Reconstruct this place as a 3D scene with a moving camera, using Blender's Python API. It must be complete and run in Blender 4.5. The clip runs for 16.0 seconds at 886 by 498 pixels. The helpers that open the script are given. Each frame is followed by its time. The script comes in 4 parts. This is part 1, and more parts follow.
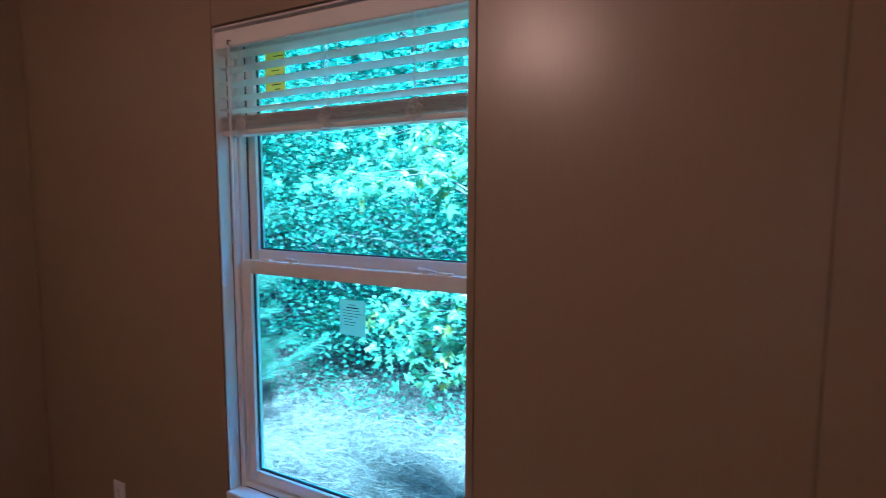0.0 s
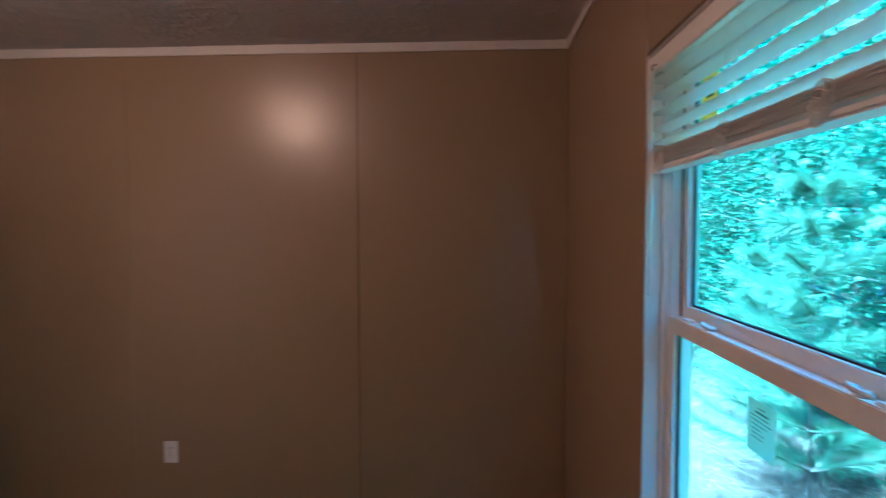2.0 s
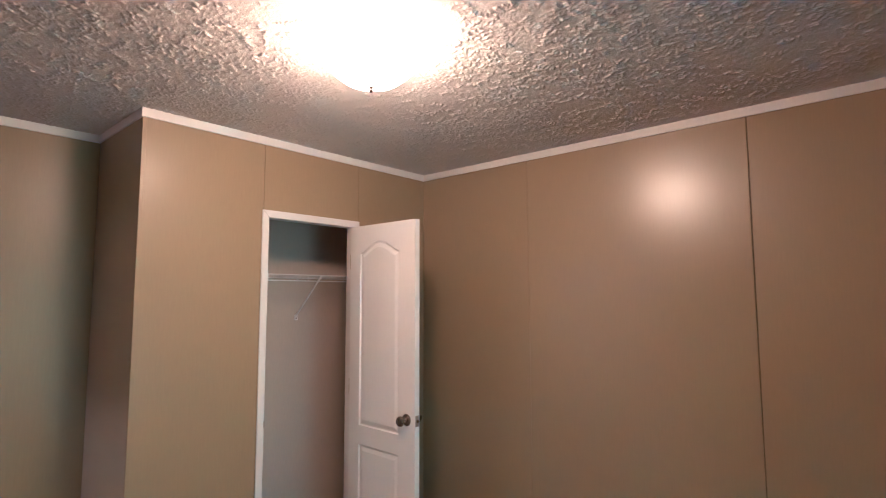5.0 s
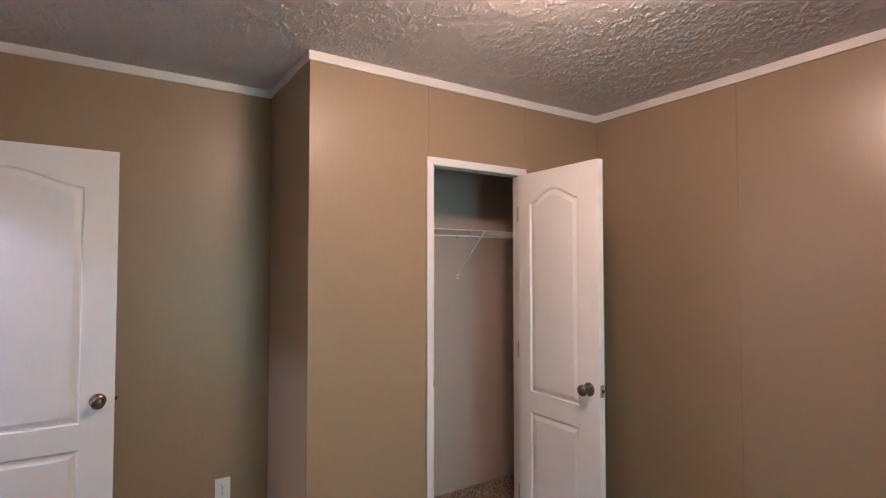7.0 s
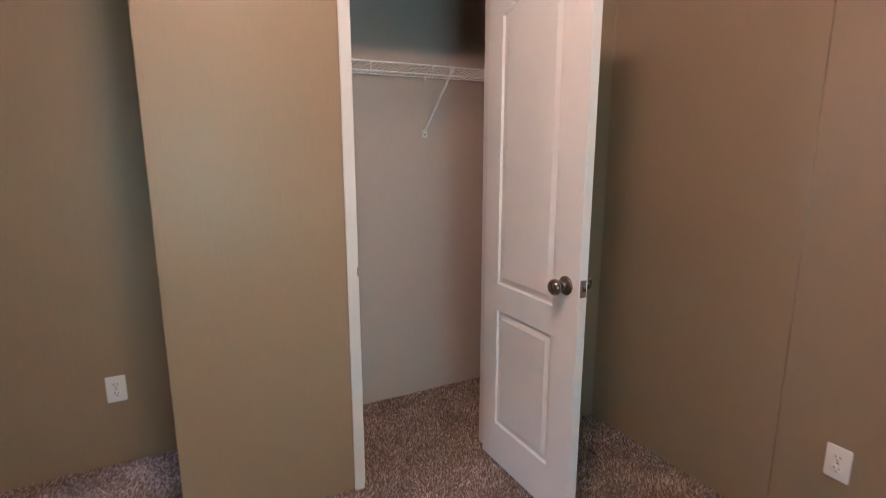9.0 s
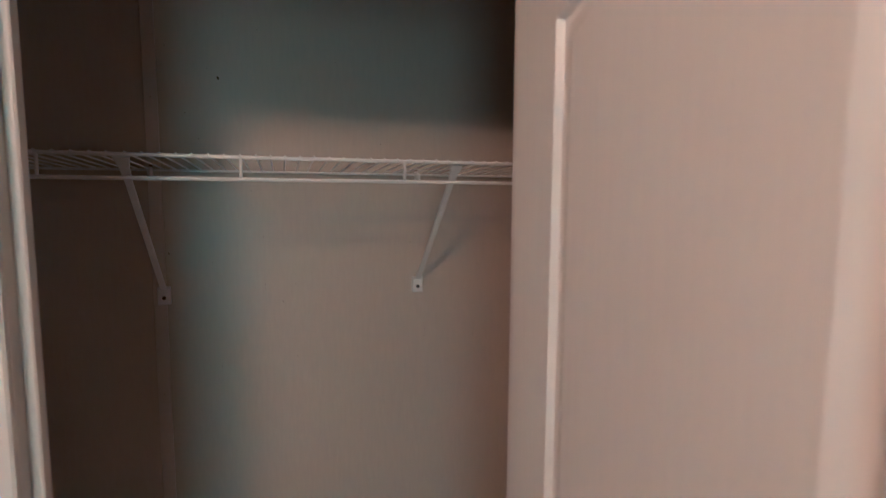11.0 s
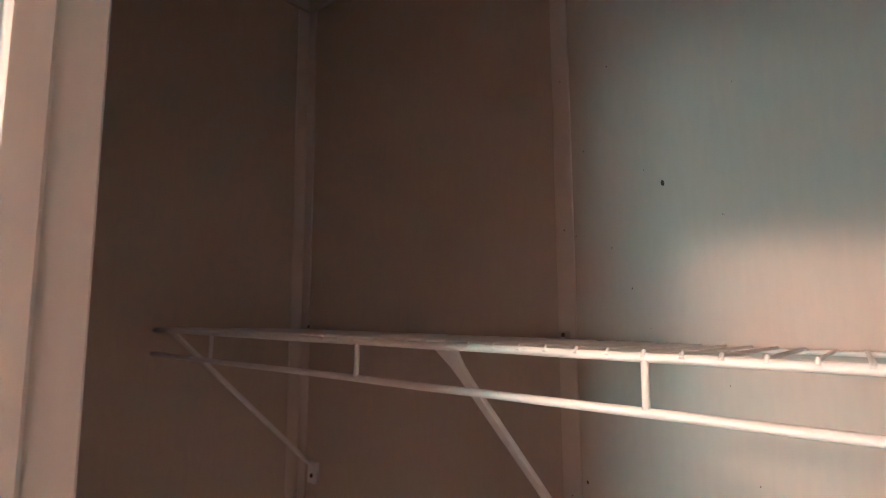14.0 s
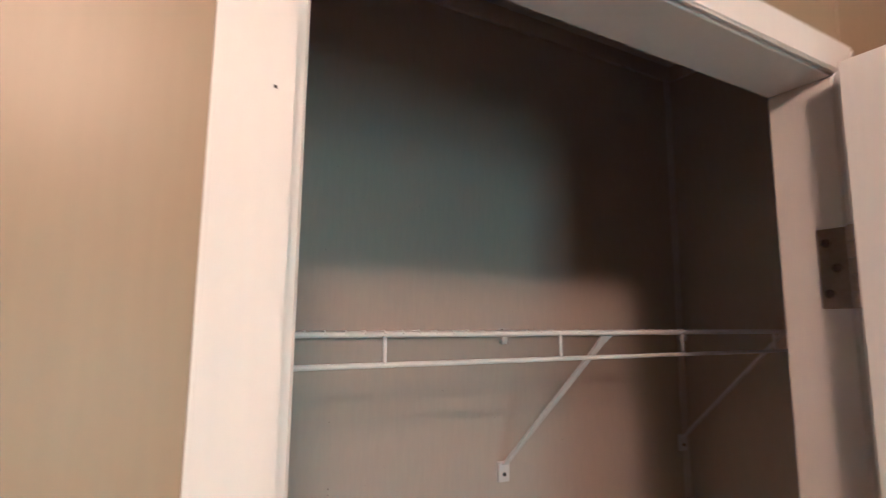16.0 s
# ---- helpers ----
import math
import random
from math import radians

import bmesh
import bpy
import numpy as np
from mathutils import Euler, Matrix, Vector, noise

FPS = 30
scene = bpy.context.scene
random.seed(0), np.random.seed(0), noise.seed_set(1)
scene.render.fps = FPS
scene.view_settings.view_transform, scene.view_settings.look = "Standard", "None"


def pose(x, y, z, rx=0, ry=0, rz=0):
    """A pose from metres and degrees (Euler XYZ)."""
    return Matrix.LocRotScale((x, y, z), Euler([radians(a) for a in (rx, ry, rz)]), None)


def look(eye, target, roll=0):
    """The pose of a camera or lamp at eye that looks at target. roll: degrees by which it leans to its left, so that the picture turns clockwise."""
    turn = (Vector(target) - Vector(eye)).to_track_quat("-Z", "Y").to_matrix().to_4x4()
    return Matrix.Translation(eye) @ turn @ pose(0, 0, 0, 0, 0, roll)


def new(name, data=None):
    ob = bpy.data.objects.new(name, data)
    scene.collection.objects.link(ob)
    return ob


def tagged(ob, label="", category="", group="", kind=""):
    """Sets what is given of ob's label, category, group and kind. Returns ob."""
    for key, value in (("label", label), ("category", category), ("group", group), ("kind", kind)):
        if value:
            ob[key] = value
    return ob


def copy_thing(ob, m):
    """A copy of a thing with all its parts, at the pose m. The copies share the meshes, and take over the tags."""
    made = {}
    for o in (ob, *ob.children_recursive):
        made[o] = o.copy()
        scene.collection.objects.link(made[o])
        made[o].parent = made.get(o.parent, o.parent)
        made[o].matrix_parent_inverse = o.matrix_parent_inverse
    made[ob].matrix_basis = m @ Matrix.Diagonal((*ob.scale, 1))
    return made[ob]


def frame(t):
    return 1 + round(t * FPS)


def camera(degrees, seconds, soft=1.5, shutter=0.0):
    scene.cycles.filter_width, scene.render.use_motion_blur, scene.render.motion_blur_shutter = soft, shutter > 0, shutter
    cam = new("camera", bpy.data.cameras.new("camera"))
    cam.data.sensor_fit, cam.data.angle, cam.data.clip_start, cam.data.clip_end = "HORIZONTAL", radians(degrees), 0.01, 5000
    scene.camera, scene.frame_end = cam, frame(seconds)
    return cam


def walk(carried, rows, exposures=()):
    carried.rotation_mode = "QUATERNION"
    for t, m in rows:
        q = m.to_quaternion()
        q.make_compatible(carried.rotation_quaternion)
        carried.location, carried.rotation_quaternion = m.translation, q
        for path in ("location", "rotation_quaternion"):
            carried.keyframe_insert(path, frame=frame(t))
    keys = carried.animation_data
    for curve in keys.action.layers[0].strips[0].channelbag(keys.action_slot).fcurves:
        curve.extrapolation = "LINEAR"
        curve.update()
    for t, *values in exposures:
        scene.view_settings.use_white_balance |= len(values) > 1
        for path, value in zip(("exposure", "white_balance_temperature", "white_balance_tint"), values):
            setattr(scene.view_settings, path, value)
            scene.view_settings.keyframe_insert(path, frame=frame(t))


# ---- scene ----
cam = camera(81.2, 16.0, soft=1.0, shutter=0.35)

PATH = [
    (0, (-2.52, -2.028, 1.498), (-1.59, -3.788, 1.305), 0.2),
    (0.5, (-2.54, -2.278, 1.483), (-1.207, -3.76, 1.315), 0.1),
    (1, (-2.471, -2.445, 1.482), (-0.796, -3.527, 1.328), 0.2),
    (1.5, (-2.535, -2.582, 1.512), (-0.628, -3.172, 1.387), -0.0),
    (2, (-2.605, -2.643, 1.545), (-0.609, -2.548, 1.457), -0.1),
    (2.5, (-2.655, -2.634, 1.558), (-0.725, -2.112, 1.512), 0.0),
    (3, (-2.671, -2.643, 1.589), (-0.86, -1.795, 1.587), -0.0),
    (3.5, (-2.681, -2.626, 1.607), (-0.979, -1.579, 1.671), -0.0),
    (4, (-2.701, -2.631, 1.646), (-1.074, -1.474, 1.766), -0.1),
    (6.3, (-2.711, -2.424, 1.489), (-1.459, -0.871, 1.623), -0.1),
    (6.5, (-2.696, -2.383, 1.488), (-1.493, -0.789, 1.604), -0.1),
    (7, (-2.633, -2.23, 1.492), (-1.54, -0.557, 1.56), -0.0),
    (7.5, (-2.476, -2.156, 1.447), (-1.437, -0.447, 1.459), -0.2),
    (8, (-2.201, -2.186, 1.336), (-1.21, -0.451, 1.235), -0.2),
    (8.2, (-2.127, -2.175, 1.312), (-1.153, -0.439, 1.109), -0.2),
    (8.8, (-1.93, -1.95, 1.34), (-1.0, -0.22, 0.98), 0.0),
    (9.5, (-1.55, -1.45, 1.43), (-0.66, 0.29, 1.0), 0.1),
    (10.3, (-1.214, -1.016, 1.527), (-0.347, 0.752, 1.173), 0.5),
    (10.5, (-1.15, -0.893, 1.577), (-0.318, 0.895, 1.246), 0.4),
    (11, (-0.967, -0.628, 1.647), (-0.376, 1.273, 1.45), 0.3),
    (11.5, (-0.9, -0.368, 1.675), (-0.706, 1.621, 1.597), -0.2),
    (12, (-0.861, -0.191, 1.715), (-1.035, 1.801, 1.732), -0.4),
    (12.5, (-0.838, -0.082, 1.731), (-1.591, 1.769, 1.833), -0.3),
    (13, (-0.843, -0.047, 1.736), (-2.018, 1.564, 1.891), -0.5),
    (13.5, (-0.838, -0.048, 1.745), (-2.16, 1.44, 1.943), -0.3),
    (14, (-0.913, -0.035, 1.751), (-2.151, 1.519, 1.977), -0.2),
    (14.5, (-0.974, -0.071, 1.755), (-1.503, 1.838, 2.031), -0.4),
    (15, (-1.053, -0.187, 1.74), (-0.948, 1.79, 2.022), 0.0),
    (15.2, (-1.096, -0.222, 1.745), (-0.797, 1.736, 2.023), 0.2),
    (15.5, (-1.162, -0.253, 1.745), (-0.637, 1.657, 2.018), 0.2),
    (15.6, (-1.189, -0.254, 1.743), (-0.573, 1.629, 2.016), 0.2),
    (16, (-1.294, -0.274, 1.734), (-0.334, 1.459, 2.007), 0.5),
]
EXPOSURES = [(0.0, 4.75, 3640, 30), (1.5, 4.7, 3680, 29), (2.0, 5.0, 3660, 25), (2.5, 5.88, 3580, 20), (3.2, 6.25, 3480, 17), (6.5, 6.13, 3440, 17), (8.2, 6.13, 3440, 17), (10.5, 5.78, 3450, 18), (11.0, 5.58, 3500, 18), (12.0, 6.3, 3540, 17), (12.5, 6.36, 3580, 18), (13.5, 7.1, 3700, 22), (15.0, 7.12, 3690, 22), (15.5, 6.9, 3580, 20), (16.0, 6.3, 3480, 16)]
SUN, SKY = 3.7, 0.115
LAMP, LAMP_K = 0.80, 2780
HALL_LAMP, HALL_K = 6.0, 3900
WINDOW_FILL = 0.080

walk(cam, [(t, look(eye, target, roll)) for t, eye, target, roll in PATH], EXPOSURES)

# ---- world, sun, lamp strengths ----
SUN_EL, SUN_AZ = radians(64), radians(-40)          # from behind the house, over the roof
world = bpy.data.worlds.new("sky")
scene.world = world
world.use_nodes = True
wn = world.node_tree
sky = wn.nodes.new("ShaderNodeTexSky")
sky.sky_type, sky.sun_disc = "NISHITA", False
sky.sun_elevation, sky.sun_rotation = SUN_EL, SUN_AZ
wn.links.new(sky.outputs[0], wn.nodes["Background"].inputs[0])
wn.nodes["Background"].inputs[1].default_value = SKY
sun = new("sun", bpy.data.lights.new("sun", "SUN"))
sun.data.energy, sun.data.angle, sun.data.color = SUN, radians(9), (1.0, 0.94, 0.85)
sun.matrix_world = look((0, 0, 30), (-math.sin(SUN_AZ) * math.cos(SUN_EL) * 10, -math.cos(SUN_AZ) * math.cos(SUN_EL) * 10, 30 - math.sin(SUN_EL) * 10))

# added area lamp in the window opening, aimed at the closet, boosting the daylight
fill = bpy.data.lights.new("window_fill_lamp", "AREA")
fill.shape, fill.size, fill.size_y, fill.energy, fill.color = "RECTANGLE", 0.84, 1.40, WINDOW_FILL, (1.18, 1.0, 0.40)
fill.spread = radians(84)
new("window_fill_lamp", fill).matrix_world = look((-1.5975, -3.274, 1.27), (-1.14, 0, 1.27))

# ---- materials ----


def mat(name, color, rough=0.6, var=0.12, scale=3.0, fine=90.0, bump=0.15, depth=0.001, metal=0.0, stretch=(1, 1, 1), spec=0.5, rough_var=0.06, coat=0.0):
    """Two scales of variation in colour and roughness, and a fine relief."""
    m = bpy.data.materials.new(name)
    m.use_nodes = True
    t = m.node_tree
    b = t.nodes["Principled BSDF"]
    co = t.nodes.new("ShaderNodeTexCoord")
    mp = t.nodes.new("ShaderNodeMapping")
    mp.inputs["Scale"].default_value = stretch
    t.links.new(co.outputs["Object"], mp.inputs[0])
    big, small = t.nodes.new("ShaderNodeTexNoise"), t.nodes.new("ShaderNodeTexNoise")
    big.inputs["Scale"].default_value, big.inputs["Detail"].default_value = scale, 4
    small.inputs["Scale"].default_value, small.inputs["Detail"].default_value = fine, 5
    t.links.new(co.outputs["Object"], big.inputs[0])
    t.links.new(mp.outputs[0], small.inputs[0])
    add = t.nodes.new("ShaderNodeMath")
    add.operation = "ADD"
    t.links.new(big.outputs[0], add.inputs[0])
    t.links.new(small.outputs[0], add.inputs[1])
    ramp = t.nodes.new("ShaderNodeMapRange")
    ramp.inputs[1].default_value, ramp.inputs[2].default_value = 0.6, 1.4
    ramp.inputs[3].default_value, ramp.inputs[4].default_value = 1 - var, 1 + var
    ramp.clamp = False
    t.links.new(add.outputs[0], ramp.inputs[0])
    mul = t.nodes.new("ShaderNodeVectorMath")
    mul.operation = "SCALE"
    mul.inputs[0].default_value = color
    t.links.new(ramp.outputs[0], mul.inputs["Scale"])
    t.links.new(mul.outputs[0], b.inputs["Base Color"])
    rr = t.nodes.new("ShaderNodeMapRange")
    rr.inputs[1].default_value, rr.inputs[2].default_value = 0.3, 0.7
    rr.inputs[3].default_value, rr.inputs[4].default_value = rough - rough_var, rough + rough_var
    rr.clamp = False
    t.links.new(big.outputs[0], rr.inputs[0])
    t.links.new(rr.outputs[0], b.inputs["Roughness"])
    b.inputs["Metallic"].default_value, b.inputs["Specular IOR Level"].default_value = metal, spec
    b.inputs["Coat Weight"].default_value = coat
    if bump:
        bp = t.nodes.new("ShaderNodeBump")
        bp.inputs["Strength"].default_value, bp.inputs["Distance"].default_value = bump, depth
        t.links.new(small.outputs[0], bp.inputs["Height"])
        t.links.new(bp.outputs[0], b.inputs["Normal"])
    return m


def ramped(m, stops):
    """Piece-by-piece colour, chosen from a ramp by loose island."""
    t = m.node_tree
    b = t.nodes["Principled BSDF"]
    g = t.nodes.new("ShaderNodeNewGeometry")
    r = t.nodes.new("ShaderNodeValToRGB")
    while len(r.color_ramp.elements) < len(stops):
        r.color_ramp.elements.new(0.5)
    for e, (p, c) in zip(r.color_ramp.elements, stops):
        e.position, e.color = p, (*c, 1)
    t.links.new(g.outputs["Random Per Island"], r.inputs[0])
    t.links.new(r.outputs[0], b.inputs["Base Color"])
    return m


PAINT = mat("taupe_wall_paint", (0.302, 0.229, 0.122), 0.305, 0.05, 1.3, 167, 0.24, 0.0008, stretch=(1, 1, 0.06), spec=0.76, rough_var=0.010)
PAINT_DULL = mat("taupe_partition_paint", (0.302, 0.229, 0.122), 0.36, 0.05, 1.3, 150, 0.24, 0.0008, stretch=(1, 1, 0.08), spec=0.34, rough_var=0.02)
LINER = mat("pale_closet_panel", (0.524, 0.457, 0.385), 0.42, 0.05, 1.4, 130, 0.10, 0.0006, stretch=(1, 1, 0.15), spec=0.35, rough_var=0.04)
BATTEN = mat("pale_vinyl_batten", (0.64, 0.575, 0.51), 0.35, 0.04, 3, 120, 0.05, spec=0.45)
WALLCORE = mat("raw_wall_board", (0.10, 0.075, 0.05), 0.8)
WHITE = mat("white_trim_paint", (0.71, 0.685, 0.655), 0.38, 0.03, 4, 140, 0.10, 0.0005, stretch=(1, 1, 0.1))
DOORWHITE = mat("white_moulded_door_paint", (0.76, 0.735, 0.70), 0.36, 0.03, 3, 220, 0.16, 0.0006, stretch=(1, 1, 0.05))
CEIL = mat("white_ceiling_plaster", (0.66, 0.615, 0.575), 0.58, 0.05, 2, 140, 0.55, 0.0030, spec=0.3)
VINYL = mat("white_window_vinyl", (0.80, 0.79, 0.77), 0.38, 0.02, 5, 80, 0.03)
BLIND = mat("white_blind_slat", (0.82, 0.80, 0.77), 0.40, 0.03, 6, 120, 0.06, stretch=(0.1, 1, 1))
CORD = mat("white_cord", (0.8, 0.78, 0.74), 0.8, 0.05, 20, 400, 0.2)
WIRE = mat("white_coated_wire", (0.80, 0.775, 0.75), 0.36, 0.03, 9, 120, 0.05)
NICKEL = mat("satin_nickel", (0.27, 0.22, 0.175), 0.22, 0.08, 20, 250, 0.05, metal=1.0)
STEEL = mat("worn_steel_hinge", (0.42, 0.34, 0.26), 0.38, 0.15, 30, 200, 0.1, metal=1.0)
# near-black that paints in the shade of holes; also colours the glazing lines
DARK = mat("dark_recess", (0.02, 0.017, 0.015), 0.7)
CLIP = mat("clear_white_clip_plastic", (0.55, 0.51, 0.46), 0.34, 0.02, 20, 200, 0.02)
PLATE = mat("white_outlet_plastic", (0.80, 0.78, 0.75), 0.36, 0.02, 20, 200, 0.02)
CARPET = mat("beige_carpet_backing", (0.18, 0.135, 0.105), 0.95, 0.2, 5, 200, 0.6, 0.004, spec=0.1)
TUFT = ramped(mat("beige_carpet_pile", (0.3, 0.24, 0.19), 0.95, 0.1, 4, 60, 0, spec=0.05), [(0.0, (0.15, 0.108, 0.08)), (0.35, (0.30, 0.24, 0.185)), (0.75, (0.43, 0.36, 0.285)), (1.0, (0.58, 0.50, 0.41))])
tt = TUFT.node_tree
tn, tr_, tv = tt.nodes.new("ShaderNodeTexNoise"), tt.nodes.new("ShaderNodeMapRange"), tt.nodes.new("ShaderNodeVectorMath")
tn.inputs["Scale"].default_value, tn.inputs["Detail"].default_value = 17, 5
tr_.inputs[1].default_value, tr_.inputs[2].default_value, tr_.inputs[3].default_value, tr_.inputs[4].default_value = 0.36, 0.64, 0.38, 1.55
tv.operation = "SCALE"
tt.links.new(tn.outputs[0], tr_.inputs[0])
tt.links.new(tt.nodes["Principled BSDF"].inputs["Base Color"].links[0].from_socket, tv.inputs[0])
tt.links.new(tr_.outputs[0], tv.inputs["Scale"])
tt.links.new(tv.outputs[0], tt.nodes["Principled BSDF"].inputs["Base Color"])
MARK = mat("dark_scuff", (0.06, 0.045, 0.035), 0.8)
INK = mat("black_print", (0.03, 0.03, 0.03), 0.7)
SIDING = mat("grey_vinyl_siding", (0.45, 0.44, 0.42), 0.6)
BARK = mat("grey_brown_bark", (0.11, 0.085, 0.065), 0.9, 0.3, 6, 60, 0.6, 0.01)
SOIL = mat("leaf_strewn_soil", (0.046, 0.033, 0.026), 0.95, 0.3, 2.0, 25, 0.6, 0.02, spec=0.1)
LITTER = ramped(mat("dry_leaf_litter", (0.3, 0.2, 0.14), 0.9, 0.1, spec=0.1), [(0.0, (0.030, 0.022, 0.017)), (0.4, (0.045, 0.033, 0.026)), (0.8, (0.070, 0.053, 0.043)), (1.0, (0.13, 0.10, 0.085))])
STRAW = ramped(mat("dry_straw", (0.2, 0.15, 0.1), 0.8, 0.1, spec=0.2), [(0.0, (0.060, 0.040, 0.027)), (0.5, (0.120, 0.080, 0.056)), (1.0, (0.21, 0.15, 0.11))])
HALLPAINT = mat("pale_hall_paint", (0.5, 0.46, 0.44), 0.5)


def leaf_mat(name, stops, through_light=0.35):
    m = ramped(mat(name, (0.06, 0.12, 0.03), 0.42, 0.1, spec=0.35), stops)
    t = m.node_tree
    b = t.nodes["Principled BSDF"]
    tr = t.nodes.new("ShaderNodeBsdfTranslucent")
    mix = t.nodes.new("ShaderNodeMixShader")
    mix.inputs[0].default_value = through_light
    t.links.new(b.inputs["Base Color"].links[0].from_socket, tr.inputs[0])
    t.links.new(b.outputs[0], mix.inputs[1])
    t.links.new(tr.outputs[0], mix.inputs[2])
    t.links.new(mix.outputs[0], t.nodes["Material Output"].inputs[0])
    return m


LEAF = leaf_mat("green_broad_leaf", [(0.0, (0.058, 0.10, 0.056)), (0.5, (0.082, 0.138, 0.075)), (0.9, (0.12, 0.18, 0.098)), (1.0, (0.19, 0.235, 0.13))], 0.52)
LOBED = leaf_mat("light_green_lobed_leaf", [(0.0, (0.13, 0.19, 0.09)), (0.6, (0.21, 0.275, 0.13)), (0.9, (0.26, 0.31, 0.14)), (1.0, (0.40, 0.34, 0.04))], 0.45)
NEEDLE = leaf_mat("pine_needle_green", [(0.0, (0.075, 0.125, 0.07)), (1.0, (0.16, 0.20, 0.11))], 0.45)
SLAT = leaf_mat("white_thin_blind_slat", [(0.0, (0.86, 0.86, 0.84)), (1.0, (0.86, 0.86, 0.84))], 0.58)
YELLOW = leaf_mat("yellow_paper_label", [(0.0, (0.82, 0.66, 0.05)), (1.0, (0.82, 0.66, 0.05))], 0.6)
PAPER = leaf_mat("pale_notice_paper", [(0.0, (0.56, 0.62, 0.59)), (1.0, (0.56, 0.62, 0.59))], 0.86)
# paler than LEAF: brightness put into the colour to lift the wood's shade
FARLEAF = leaf_mat("brightened_woodland_leaf", [(0.0, (0.08, 0.13, 0.075)), (0.7, (0.13, 0.20, 0.115)), (1.0, (0.20, 0.26, 0.15))], 0.55)

GLASS = bpy.data.materials.new("tinted_window_glass")
GLASS.use_nodes = True
gt = GLASS.node_tree
gt.nodes.remove(gt.nodes["Principled BSDF"])
tp, gl, mx, fr = (gt.nodes.new(n) for n in ("ShaderNodeBsdfTransparent", "ShaderNodeBsdfGlossy", "ShaderNodeMixShader", "ShaderNodeLayerWeight"))
fr.inputs[0].default_value = 0.3
gm = gt.nodes.new("ShaderNodeMath")
gm.operation, gm.use_clamp = "MULTIPLY_ADD", True
gm.inputs[1].default_value, gm.inputs[2].default_value = 0.10, 0.015
tp.inputs[0].default_value = (0.71, 0.97, 0.79, 1)
gl.inputs["Roughness"].default_value = 0.02
gt.links.new(fr.outputs["Facing"], gm.inputs[0])
gt.links.new(gm.outputs[0], mx.inputs[0])
gt.links.new(tp.outputs[0], mx.inputs[1])
gt.links.new(gl.outputs[0], mx.inputs[2])
gt.links.new(mx.outputs[0], gt.nodes["Material Output"].inputs[0])


def glowing(name, kelvin, strength):
    m = bpy.data.materials.new(name)
    m.use_nodes = True
    t = m.node_tree
    b = t.nodes["Principled BSDF"]
    b.inputs["Base Color"].default_value = (0.8, 0.78, 0.74, 1)
    b.inputs["Roughness"].default_value = 0.25
    bb = t.nodes.new("ShaderNodeBlackbody")
    bb.inputs[0].default_value = kelvin
    t.links.new(bb.outputs[0], b.inputs["Emission Color"])
    b.inputs["Emission Strength"].default_value = strength
    return m


LAMPGLASS = glowing("lit_frosted_lamp_glass", LAMP_K, LAMP * 0.46)
HALLGLASS = glowing("lit_hall_lamp_glass", HALL_K, HALL_LAMP)

# ---- building helpers ----


def box(bm, x0, x1, y0, y1, z0, z1, bevel=0.0, segments=1):
    v = [bm.verts.new((x, y, z)) for z in (z0, z1) for y in (y0, y1) for x in (x0, x1)]
    f = [bm.faces.new([v[i] for i in q]) for q in ((0, 2, 3, 1), (4, 5, 7, 6), (0, 1, 5, 4), (2, 6, 7, 3), (0, 4, 6, 2), (1, 3, 7, 5))]
    if bevel:
        bmesh.ops.bevel(bm, geom=list({e for q in f for e in q.edges}), offset=bevel, segments=segments, affect="EDGES")
    return bm


def boxed(*a, **k):
    return box(bmesh.new(), *a, **k)


def tube(bm, pts, r, sides=8):
    """A tube along points; r is one radius or a radius per point."""
    pts = [Vector(p) for p in pts]
    rs = r if isinstance(r, (list, tuple)) else [r] * len(pts)
    side = None
    rings = []
    for i, p in enumerate(pts):
        d = (pts[min(i + 1, len(pts) - 1)] - pts[max(i - 1, 0)]).normalized()
        if side is None:
            side = d.orthogonal().normalized()
        side = (side - d * side.dot(d)).normalized()
        up = d.cross(side)
        rings.append([bm.verts.new(p + (side * math.cos(2 * math.pi * k / sides) + up * math.sin(2 * math.pi * k / sides)) * rs[i]) for k in range(sides)])
    for a, b in zip(rings, rings[1:]):
        for k in range(sides):
            bm.faces.new((a[k], a[(k + 1) % sides], b[(k + 1) % sides], b[k])).smooth = True
    bm.faces.new(rings[0][::-1])
    bm.faces.new(rings[-1])
    return bm


def turned(bm, profile, m=Matrix(), sides=32):
    """A turned shape: (radius, height) pairs about the z axis, placed by m."""
    rings = [[bm.verts.new(m @ Vector((r * math.cos(2 * math.pi * k / sides), r * math.sin(2 * math.pi * k / sides), h))) for k in range(sides)] for r, h in profile]
    for a, b in zip(rings, rings[1:]):
        for k in range(sides):
            bm.faces.new((a[k], a[(k + 1) % sides], b[(k + 1) % sides], b[k])).smooth = True
    bm.faces.new(rings[0][::-1])
    bm.faces.new(rings[-1])
    return bm


def mesh_of(name, bm, material):
    bmesh.ops.recalc_face_normals(bm, faces=bm.faces)
    me = bpy.data.meshes.new(name)
    bm.to_mesh(me)
    bm.free()
    me.materials.append(material)
    return me


def part(name, bm, material, parent, label=""):
    ob = new(name, bm if isinstance(bm, bpy.types.Mesh) else mesh_of(name, bm, material))
    ob.parent = parent
    return tagged(ob, label) if label else ob


def solid(name, bm, material, label, category, kind="", group=""):
    return tagged(new(name, mesh_of(name, bm, material)), label, category, group, kind)


def thing(name, m, label, category, group="", kind=""):
    ob = new(name)
    ob.empty_display_size = 0.05
    ob.matrix_world = m
    return tagged(ob, label, category, group, kind)


